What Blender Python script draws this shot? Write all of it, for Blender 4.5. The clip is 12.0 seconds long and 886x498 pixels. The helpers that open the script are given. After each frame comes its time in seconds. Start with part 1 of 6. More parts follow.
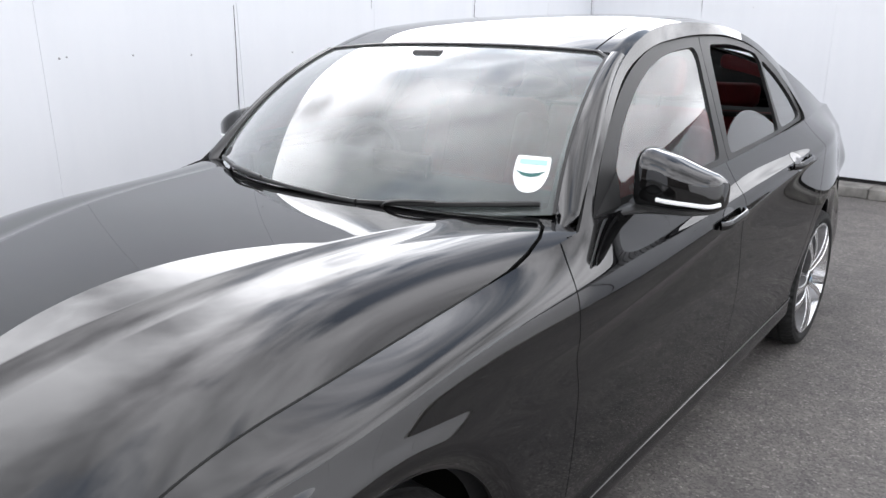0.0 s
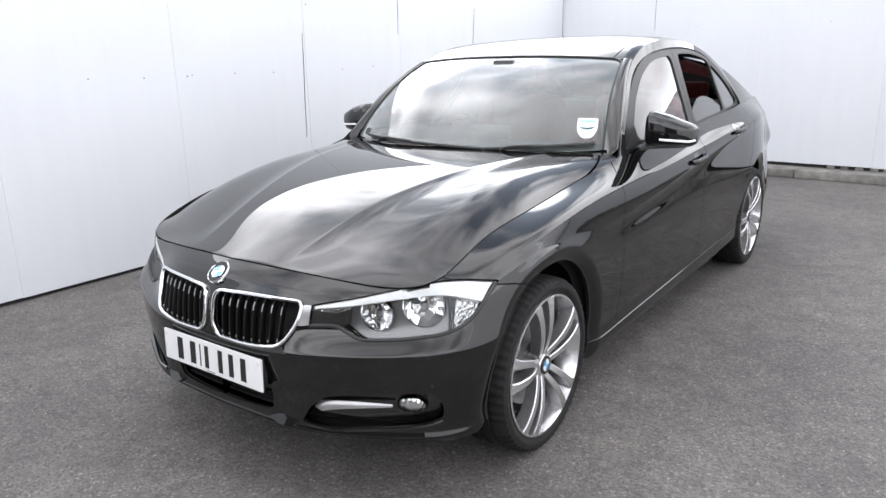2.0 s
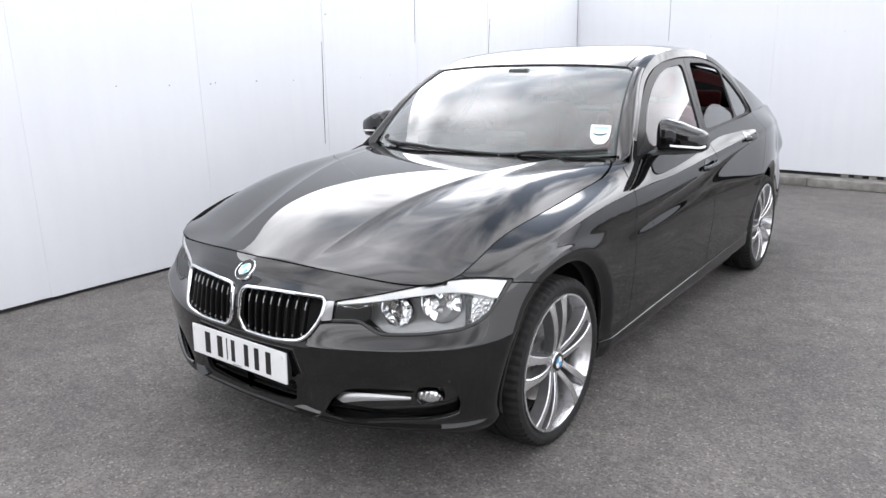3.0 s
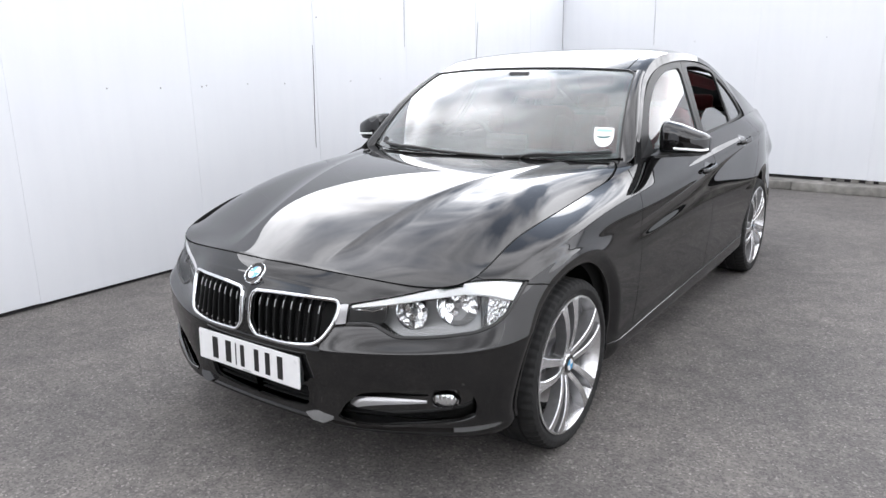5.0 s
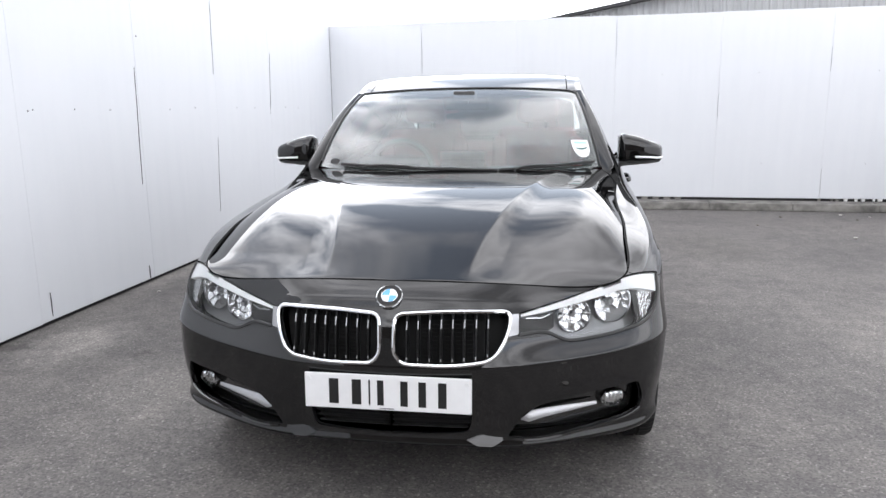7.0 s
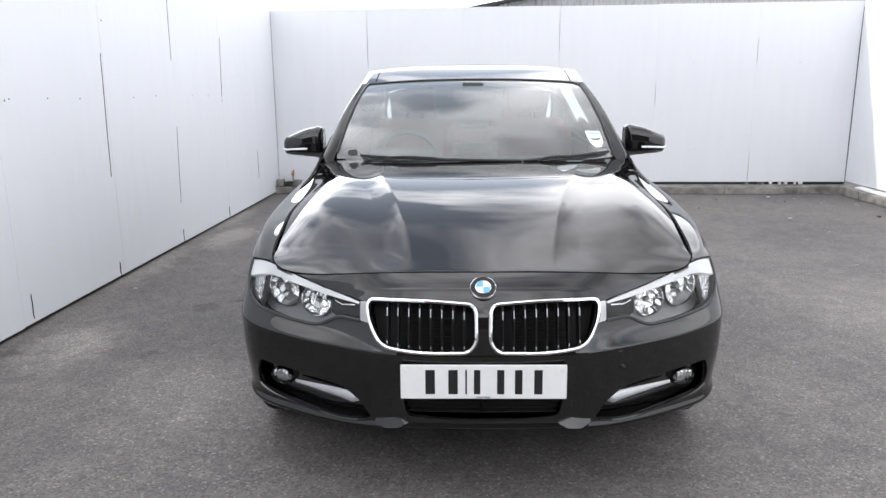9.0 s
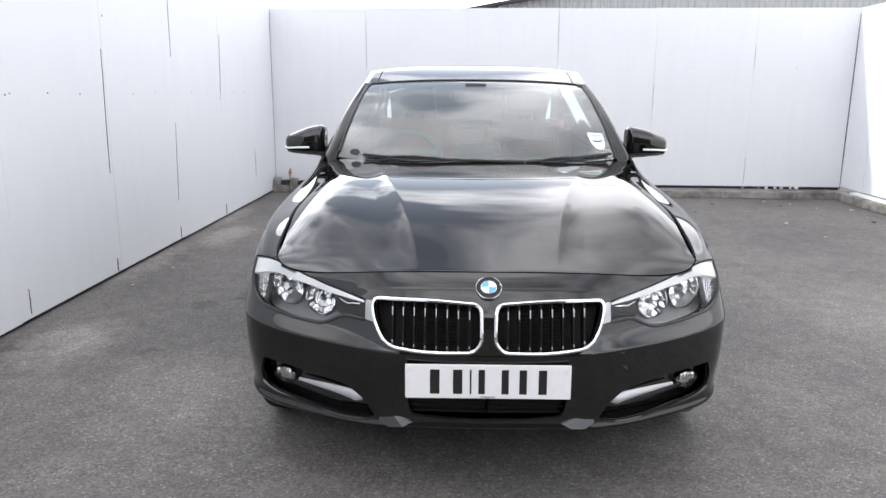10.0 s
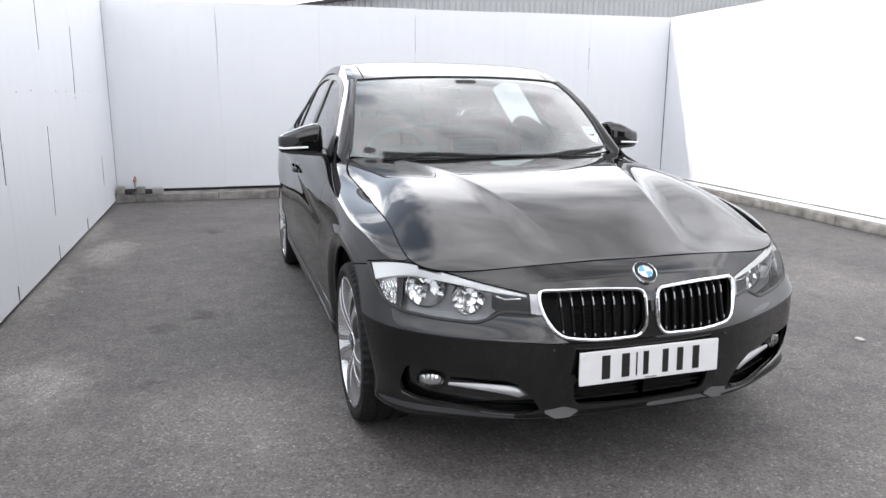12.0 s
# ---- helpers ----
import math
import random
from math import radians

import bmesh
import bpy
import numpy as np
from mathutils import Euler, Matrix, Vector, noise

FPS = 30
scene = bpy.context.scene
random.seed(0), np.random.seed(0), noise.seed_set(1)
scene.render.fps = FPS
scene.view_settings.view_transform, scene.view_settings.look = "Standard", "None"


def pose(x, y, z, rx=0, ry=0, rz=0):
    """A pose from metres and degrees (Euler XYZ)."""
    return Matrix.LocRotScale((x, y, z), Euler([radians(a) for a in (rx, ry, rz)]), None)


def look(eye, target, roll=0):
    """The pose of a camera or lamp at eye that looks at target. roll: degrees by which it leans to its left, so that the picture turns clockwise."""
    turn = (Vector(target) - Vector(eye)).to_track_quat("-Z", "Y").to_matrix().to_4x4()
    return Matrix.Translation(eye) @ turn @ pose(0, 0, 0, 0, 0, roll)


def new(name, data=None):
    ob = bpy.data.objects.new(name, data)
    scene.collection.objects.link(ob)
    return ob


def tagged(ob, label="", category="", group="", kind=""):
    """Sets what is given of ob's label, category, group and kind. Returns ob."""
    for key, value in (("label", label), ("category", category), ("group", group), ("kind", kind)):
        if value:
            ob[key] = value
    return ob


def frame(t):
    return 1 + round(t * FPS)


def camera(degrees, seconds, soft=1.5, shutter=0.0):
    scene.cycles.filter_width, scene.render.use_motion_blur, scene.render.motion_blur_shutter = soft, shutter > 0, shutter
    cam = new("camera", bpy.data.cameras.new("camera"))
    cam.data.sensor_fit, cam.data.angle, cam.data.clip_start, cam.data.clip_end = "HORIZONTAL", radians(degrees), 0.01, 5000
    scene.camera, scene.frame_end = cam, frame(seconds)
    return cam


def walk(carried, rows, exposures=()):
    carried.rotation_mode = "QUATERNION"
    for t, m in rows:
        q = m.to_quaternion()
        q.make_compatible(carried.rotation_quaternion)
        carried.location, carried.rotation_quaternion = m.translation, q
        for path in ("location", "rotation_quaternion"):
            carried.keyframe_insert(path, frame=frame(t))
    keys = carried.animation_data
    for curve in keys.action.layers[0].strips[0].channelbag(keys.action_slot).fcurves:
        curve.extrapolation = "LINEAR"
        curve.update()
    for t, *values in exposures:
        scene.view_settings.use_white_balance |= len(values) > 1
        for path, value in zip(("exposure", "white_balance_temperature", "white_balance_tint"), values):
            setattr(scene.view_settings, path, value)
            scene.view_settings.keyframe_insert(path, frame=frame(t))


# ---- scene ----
cam = camera(63.5, 12.0)
PATH = [
    (0, (1.588, 0.093, 1.409), (0.352, 1.554, 0.829), -0.22),
    (0.5, (1.694, -0.387, 1.396), (0.492, 1.105, 0.823), -0.55),
    (1, (1.811, -0.847, 1.412), (0.627, 0.658, 0.833), -1.39),
    (1.5, (1.869, -1.152, 1.400), (0.716, 0.387, 0.850), -2.05),
    (2, (1.964, -1.320, 1.399), (0.818, 0.232, 0.870), -1.36),
    (2.5, (2.005, -1.395, 1.410), (0.845, 0.146, 0.881), -1.17),
    (3, (2.014, -1.411, 1.396), (0.835, 0.124, 0.891), -1.25),
    (5, (1.910, -1.472, 1.386), (0.779, 0.102, 0.893), -1.04),
    (5.5, (1.668, -1.616, 1.348), (0.673, 0.054, 0.875), -1.87),
    (6, (1.287, -1.746, 1.320), (0.482, 0.021, 0.844), -1.19),
    (6.5, (0.911, -1.889, 1.296), (0.329, -0.026, 0.859), -1.33),
    (7, (0.499, -1.989, 1.277), (0.188, -0.052, 0.886), -0.72),
    (7.5, (0.179, -2.029, 1.293), (0.026, -0.082, 0.861), -0.42),
    (9.5, (-0.085, -2.094, 1.315), (-0.127, -0.141, 0.882), -0.33),
    (10, (-0.111, -2.093, 1.312), (-0.141, -0.140, 0.881), 0.33),
    (10.5, (-0.190, -2.100, 1.295), (-0.162, -0.145, 0.877), 1.53),
    (11, (-0.459, -2.053, 1.272), (-0.265, -0.105, 0.859), 2.01),
    (11.5, (-0.868, -2.006, 1.273), (-0.451, -0.096, 0.853), 1.34),
    (12, (-1.315, -1.904, 1.280), (-0.731, -0.039, 0.856), 0.25),
]
walk(cam, [(t, look(eye, target, roll)) for t, eye, target, roll in PATH], exposures=((0.0, 0.02, 6560, 12), (1.5, 0.10, 6560, 12), (5.0, 0.10, 6560, 12), (9.0, -0.04, 6560, 12), (12.0, -0.04, 6560, 12)))

# ---- light: a bright day with broken cloud; the sun stands behind the shaded walls ----
SUN_EL, SUN_AZ = 17.7, 171.0          # height, and bearing from +x counter-clockwise
world = bpy.data.worlds.new("sky")
scene.world = world
world.use_nodes = True


def build_sky():
    nt = world.node_tree
    nt.nodes.clear()
    n, l = nt.nodes.new, nt.links.new
    out = n("ShaderNodeOutputWorld")
    bg = n("ShaderNodeBackground")
    bg.inputs["Strength"].default_value = 0.11
    sky = n("ShaderNodeTexSky")
    sky.sky_type = "NISHITA"
    sky.sun_disc = False
    sky.sun_elevation = radians(SUN_EL)
    sky.sun_rotation = radians(90 - SUN_AZ)
    tc = n("ShaderNodeTexCoord")
    sep = n("ShaderNodeSeparateXYZ")
    l(tc.outputs["Generated"], sep.inputs[0])
    lift = n("ShaderNodeMath")
    lift.operation = "MAXIMUM"
    lift.inputs[1].default_value = 0.0
    l(sep.outputs["Z"], lift.inputs[0])
    add = n("ShaderNodeMath")
    add.inputs[1].default_value = 0.28
    l(lift.outputs[0], add.inputs[0])
    flat = n("ShaderNodeVectorMath")
    flat.operation = "DIVIDE"
    l(tc.outputs["Generated"], flat.inputs[0])
    com = n("ShaderNodeCombineXYZ")
    for k in range(3):
        l(add.outputs[0], com.inputs[k])
    l(com.outputs[0], flat.inputs[1])
    noise_big = n("ShaderNodeTexNoise")
    noise_big.inputs["Scale"].default_value = 1.5
    noise_big.inputs["Detail"].default_value = 7.0
    noise_big.inputs["Roughness"].default_value = 0.52
    noise_big.inputs["Distortion"].default_value = 0.25
    shift = n("ShaderNodeVectorMath")
    shift.inputs[1].default_value = (-8.5, -2.9, 0.0)
    l(flat.outputs[0], shift.inputs[0])
    l(shift.outputs[0], noise_big.inputs["Vector"])
    ramp = n("ShaderNodeValToRGB")
    ramp.color_ramp.elements[0].position = 0.41
    ramp.color_ramp.elements[1].position = 0.53
    # the cover is broken by one wide clear gap, half-way up over the back wall
    gap = n("ShaderNodeVectorMath")
    gap.operation = "DOT_PRODUCT"
    gap.inputs[1].default_value = Vector((-0.06, 0.83, 0.55)).normalized()
    l(tc.outputs["Generated"], gap.inputs[0])
    gap_soft = n("ShaderNodeMapRange")
    gap_soft.interpolation_type = "SMOOTHSTEP"
    gap_soft.inputs["From Min"].default_value = 0.945
    gap_soft.inputs["From Max"].default_value = 1.0
    gap_soft.inputs["To Min"].default_value = 0.085
    gap_soft.inputs["To Max"].default_value = -0.15
    l(gap.outputs["Value"], gap_soft.inputs["Value"])
    cover = n("ShaderNodeMath")
    l(noise_big.outputs["Fac"], cover.inputs[0])
    l(gap_soft.outputs["Result"], cover.inputs[1])
    l(cover.outputs[0], ramp.inputs[0])
    tone = n("ShaderNodeTexNoise")
    tone.inputs["Scale"].default_value = 2.2
    tone.inputs["Detail"].default_value = 5.0
    tone.inputs["Roughness"].default_value = 0.5
    l(shift.outputs[0], tone.inputs["Vector"])
    shade = n("ShaderNodeValToRGB")
    shade.color_ramp.elements[0].position = 0.35
    shade.color_ramp.elements[0].color = (11.0, 11.3, 11.9, 1)
    shade.color_ramp.elements[1].position = 0.60
    shade.color_ramp.elements[1].color = (33.0, 33.8, 35.2, 1)
    l(tone.outputs["Fac"], shade.inputs[0])
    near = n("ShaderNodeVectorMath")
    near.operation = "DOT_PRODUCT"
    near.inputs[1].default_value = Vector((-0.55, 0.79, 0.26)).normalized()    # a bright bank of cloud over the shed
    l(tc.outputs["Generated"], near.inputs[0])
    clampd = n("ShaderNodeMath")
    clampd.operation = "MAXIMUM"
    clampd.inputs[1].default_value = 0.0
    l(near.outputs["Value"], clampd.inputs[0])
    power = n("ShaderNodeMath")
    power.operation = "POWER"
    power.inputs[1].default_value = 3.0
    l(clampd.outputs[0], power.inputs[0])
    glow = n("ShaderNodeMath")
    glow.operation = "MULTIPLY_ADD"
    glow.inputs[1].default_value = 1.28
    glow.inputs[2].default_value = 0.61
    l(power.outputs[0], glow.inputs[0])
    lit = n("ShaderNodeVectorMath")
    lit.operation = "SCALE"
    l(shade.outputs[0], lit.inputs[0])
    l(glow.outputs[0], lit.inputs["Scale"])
    mix = n("ShaderNodeMix")
    mix.data_type = "RGBA"
    l(ramp.outputs[0], mix.inputs["Factor"])
    haze = n("ShaderNodeVectorMath")
    haze.inputs[1].default_value = (3.6, 4.0, 4.6)
    l(sky.outputs[0], haze.inputs[0])
    # pale haze low over the horizon
    inv = n("ShaderNodeMath")
    inv.operation = "SUBTRACT"
    inv.inputs[0].default_value = 1.0
    l(lift.outputs[0], inv.inputs[1])
    low = n("ShaderNodeMath")
    low.operation = "POWER"
    low.inputs[1].default_value = 2.2
    l(inv.outputs[0], low.inputs[0])
    pale = n("ShaderNodeVectorMath")
    pale.operation = "SCALE"
    pale.inputs[0].default_value = (21.0, 22.8, 25.0)
    l(low.outputs[0], pale.inputs["Scale"])
    hazy = n("ShaderNodeVectorMath")
    l(haze.outputs[0], hazy.inputs[0])
    l(pale.outputs[0], hazy.inputs[1])
    l(hazy.outputs[0], mix.inputs["A"])
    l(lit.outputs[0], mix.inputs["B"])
    # thin cloud, brightest low down
    rise = n("ShaderNodeMath")
    rise.operation = "MULTIPLY_ADD"
    rise.inputs[1].default_value = -0.30
    rise.inputs[2].default_value = 1.48
    l(lift.outputs[0], rise.inputs[0])
    graded = n("ShaderNodeVectorMath")
    graded.operation = "SCALE"
    l(mix.outputs["Result"], graded.inputs[0])
    l(rise.outputs[0], graded.inputs["Scale"])
    l(graded.outputs[0], bg.inputs["Color"])
    l(bg.outputs[0], out.inputs["Surface"])


build_sky()
to_sun = Vector((math.cos(radians(SUN_EL)) * math.cos(radians(SUN_AZ)), math.cos(radians(SUN_EL)) * math.sin(radians(SUN_AZ)), math.sin(radians(SUN_EL))))
sun = new("sun", bpy.data.lights.new("sun", "SUN"))
sun.data.energy, sun.data.angle, sun.data.color = 1.9, radians(0.6), (1.0, 0.95, 0.88)
sun.matrix_world = look(to_sun * 30, (0, 0, 0))


# ---- materials ----
def mat_nodes(name):
    m = bpy.data.materials.new(name)
    m.use_nodes = True
    return m, m.node_tree, m.node_tree.nodes["Principled BSDF"]


def plain(name, color, rough=0.5, metal=0.0, coat=0.0, spec=0.5, vary=0.0, scale=40.0, bump=0.0, bscale=200.0):
    """A principled surface with fine variation of tone and relief."""
    m, nt, p = mat_nodes(name)
    p.inputs["Base Color"].default_value = (*color, 1)
    p.inputs["Roughness"].default_value = rough
    p.inputs["Metallic"].default_value = metal
    p.inputs["Coat Weight"].default_value = coat
    p.inputs["Coat Roughness"].default_value = 0.02
    p.inputs["Specular IOR Level"].default_value = spec
    n, l = nt.nodes.new, nt.links.new
    if vary or bump:
        tc = n("ShaderNodeTexCoord")
    if vary:
        t = n("ShaderNodeTexNoise")
        t.inputs["Scale"].default_value = scale
        t.inputs["Detail"].default_value = 6
        l(tc.outputs["Object"], t.inputs["Vector"])
        r = n("ShaderNodeValToRGB")
        r.color_ramp.elements[0].position, r.color_ramp.elements[1].position = 0.3, 0.7
        r.color_ramp.elements[0].color = (*[c * (1 - vary) for c in color], 1)
        r.color_ramp.elements[1].color = (*[min(1, c * (1 + vary)) for c in color], 1)
        l(t.outputs["Fac"], r.inputs[0])
        l(r.outputs[0], p.inputs["Base Color"])
    if bump:
        t = n("ShaderNodeTexNoise")
        t.inputs["Scale"].default_value = bscale
        t.inputs["Detail"].default_value = 4
        l(tc.outputs["Object"], t.inputs["Vector"])
        b = n("ShaderNodeBump")
        b.inputs["Strength"].default_value = bump
        b.inputs["Distance"].default_value = 0.002
        l(t.outputs["Fac"], b.inputs["Height"])
        l(b.outputs[0], p.inputs["Normal"])
    return m


def paint_material():
    """Dark graphite metallic car paint under clear lacquer, with a trace of dust."""
    m, nt, p = mat_nodes("graphite car paint")
    n, l = nt.nodes.new, nt.links.new
    p.inputs["Roughness"].default_value = 0.5
    p.inputs["Specular IOR Level"].default_value = 0.0
    p.inputs["Coat Weight"].default_value = 1.0
    p.inputs["Coat Roughness"].default_value = 0.018
    p.inputs["Coat IOR"].default_value = 1.66
    tc = n("ShaderNodeTexCoord")
    flake = n("ShaderNodeTexVoronoi")
    flake.inputs["Scale"].default_value = 1400
    l(tc.outputs["Object"], flake.inputs["Vector"])
    r = n("ShaderNodeValToRGB")
    r.color_ramp.elements[0].color = (0.0014, 0.0014, 0.0016, 1)
    r.color_ramp.elements[1].color = (0.0040, 0.0040, 0.0044, 1)
    l(flake.outputs["Color"], r.inputs[0])
    dust = n("ShaderNodeTexNoise")
    dust.inputs["Scale"].default_value = 3.0
    dust.inputs["Detail"].default_value = 8
    l(tc.outputs["Object"], dust.inputs["Vector"])
    dr = n("ShaderNodeValToRGB")
    dr.color_ramp.elements[0].position, dr.color_ramp.elements[1].position = 0.35, 0.75
    dr.color_ramp.elements[0].color = (0.004, 0.004, 0.004, 1)
    dr.color_ramp.elements[1].color = (0.014, 0.014, 0.014, 1)
    l(dust.outputs["Fac"], dr.inputs[0])
    l(dr.outputs[0], p.inputs["Coat Roughness"])
    l(r.outputs[0], p.inputs["Base Color"])
    return m


def glass_material(name, tint, gloss=1.0, dusty=0.0):
    """A thin sheet of tinted glass: sees straight through, mirrors by Fresnel."""
    m = bpy.data.materials.new(name)
    m.use_nodes = True
    nt = m.node_tree
    nt.nodes.clear()
    n, l = nt.nodes.new, nt.links.new
    out, mix = n("ShaderNodeOutputMaterial"), n("ShaderNodeMixShader")
    tr, gl, fr = n("ShaderNodeBsdfTransparent"), n("ShaderNodeBsdfGlossy"), n("ShaderNodeFresnel")
    tr.inputs["Color"].default_value = (*tint, 1)
    gl.inputs["Roughness"].default_value = 0.004
    fr.inputs["IOR"].default_value = 1.53
    up = n("ShaderNodeMath")
    up.operation = "MULTIPLY"
    up.use_clamp = True
    up.inputs[1].default_value = gloss
    l(fr.outputs[0], up.inputs[0])
    l(up.outputs[0], mix.inputs[0])
    l(tr.outputs[0], mix.inputs[1])
    l(gl.outputs[0], mix.inputs[2])
    # a thin film of dust on the pane, also standing in for the reflected veil
    film, dust = n("ShaderNodeMixShader"), n("ShaderNodeBsdfDiffuse")
    dust.inputs["Color"].default_value = (0.62, 0.68, 0.67, 1)
    film.inputs[0].default_value = dusty
    l(mix.outputs[0], film.inputs[1])
    l(dust.outputs[0], film.inputs[2])
    l(film.outputs[0], out.inputs["Surface"])
    return m


def crystal_material(name, scale, strength):
    """Bright silvered plastic cut into small upright facets."""
    m, nt, p = mat_nodes(name)
    n, l = nt.nodes.new, nt.links.new
    p.inputs["Base Color"].default_value = (0.88, 0.88, 0.89, 1)
    p.inputs["Metallic"].default_value = 1.0
    p.inputs["Roughness"].default_value = 0.16
    tc, mp, cell, b = n("ShaderNodeTexCoord"), n("ShaderNodeMapping"), n("ShaderNodeTexVoronoi"), n("ShaderNodeBump")
    mp.inputs["Scale"].default_value = (1.0, 1.0, 0.4)
    cell.inputs["Scale"].default_value = scale
    b.inputs["Strength"].default_value = strength
    b.inputs["Distance"].default_value = 0.006
    l(tc.outputs["Object"], mp.inputs[0])
    l(mp.outputs[0], cell.inputs["Vector"])
    l(cell.outputs["Distance"], b.inputs["Height"])
    l(b.outputs[0], p.inputs["Normal"])
    return m


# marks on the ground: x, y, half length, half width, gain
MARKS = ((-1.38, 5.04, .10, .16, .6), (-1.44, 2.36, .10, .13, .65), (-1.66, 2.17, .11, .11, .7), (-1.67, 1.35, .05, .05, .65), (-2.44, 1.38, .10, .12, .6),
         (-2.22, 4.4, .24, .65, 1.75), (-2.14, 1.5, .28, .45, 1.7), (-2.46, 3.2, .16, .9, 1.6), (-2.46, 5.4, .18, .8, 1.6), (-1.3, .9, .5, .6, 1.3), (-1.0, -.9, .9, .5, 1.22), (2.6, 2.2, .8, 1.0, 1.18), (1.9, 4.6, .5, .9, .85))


def asphalt_material():
    """Coarse grey asphalt: single stones, open pores, worn and dusty patches."""
    m, nt, p = mat_nodes("worn asphalt")
    n, l = nt.nodes.new, nt.links.new
    tc = n("ShaderNodeTexCoord")

    def noise(scale, detail, rough):
        t = n("ShaderNodeTexNoise")
        t.inputs["Scale"].default_value, t.inputs["Detail"].default_value, t.inputs["Roughness"].default_value = scale, detail, rough
        l(tc.outputs["Object"], t.inputs["Vector"])
        return t.outputs["Fac"]

    def ramp(fac, *stops):
        r = n("ShaderNodeValToRGB")
        while len(r.color_ramp.elements) < len(stops):
            r.color_ramp.elements.new(0.5)
        for e, (at, c) in zip(r.color_ramp.elements, stops):
            e.position, e.color = at, (*c, 1)
        l(fac, r.inputs[0])
        return r.outputs[0]

    def times(a, b):
        q = n("ShaderNodeMix")
        q.data_type, q.blend_type = "RGBA", "MULTIPLY"
        q.inputs["Factor"].default_value = 1.0
        l(a, q.inputs["A"])
        l(b, q.inputs["B"])
        return q.outputs["Result"]

    stone = n("ShaderNodeTexVoronoi")
    stone.inputs["Scale"].default_value = 135
    l(tc.outputs["Object"], stone.inputs["Vector"])
    sepc = n("ShaderNodeSeparateColor")
    l(stone.outputs["Color"], sepc.inputs[0])
    grit = ramp(sepc.outputs[0], (0.0, (0.074, 0.070, 0.068)), (0.4, (0.115, 0.108, 0.104)), (0.93, (0.150, 0.142, 0.136)), (1.0, (0.24, 0.23, 0.22)))
    mid = ramp(noise(34, 4, 0.7), (0.30, (0.86, 0.86, 0.86)), (0.70, (1.14, 1.13, 1.12)))
    clump = ramp(noise(7, 6, 0.65), (0.30, (0.80, 0.80, 0.81)), (0.70, (1.20, 1.19, 1.17)))
    blot = ramp(noise(0.8, 8, 0.62), (0.32, (0.78, 0.78, 0.79)), (0.68, (1.22, 1.21, 1.19)))
    col = times(times(times(grit, mid), clump), blot)
    wob = n("ShaderNodeTexNoise")
    wob.inputs["Scale"].default_value, wob.inputs["Detail"].default_value = 9.0, 5.0
    l(tc.outputs["Object"], wob.inputs["Vector"])
    amp = n("ShaderNodeVectorMath")
    amp.operation = "MULTIPLY_ADD"
    amp.inputs[1].default_value, amp.inputs[2].default_value = (0.30, 0.30, 0.0), (-0.15, -0.15, 0.0)
    l(wob.outputs["Color"], amp.inputs[0])
    moved = n("ShaderNodeVectorMath")
    l(tc.outputs["Object"], moved.inputs[0])
    l(amp.outputs[0], moved.inputs[1])
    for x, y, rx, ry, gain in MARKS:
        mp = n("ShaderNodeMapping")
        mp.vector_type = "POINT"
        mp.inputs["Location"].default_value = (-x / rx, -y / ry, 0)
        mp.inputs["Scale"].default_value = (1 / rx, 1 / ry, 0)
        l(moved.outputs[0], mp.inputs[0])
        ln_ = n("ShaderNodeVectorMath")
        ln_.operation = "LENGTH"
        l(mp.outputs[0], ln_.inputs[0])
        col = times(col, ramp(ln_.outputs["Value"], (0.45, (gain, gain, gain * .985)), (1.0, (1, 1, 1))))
    l(col, p.inputs["Base Color"])
    p.inputs["Roughness"].default_value = 0.8
    b = n("ShaderNodeBump")
    b.inputs["Strength"].default_value = 0.26
    b.inputs["Distance"].default_value = 0.005
    hsum = n("ShaderNodeMath")
    hsum.operation = "MULTIPLY_ADD"
    hsum.inputs[1].default_value = 0.5
    l(sepc.outputs[1], hsum.inputs[0])
    l(noise(34, 4, 0.7), hsum.inputs[2])
    l(hsum.outputs[0], b.inputs["Height"])
    l(b.outputs[0], p.inputs["Normal"])
    return m


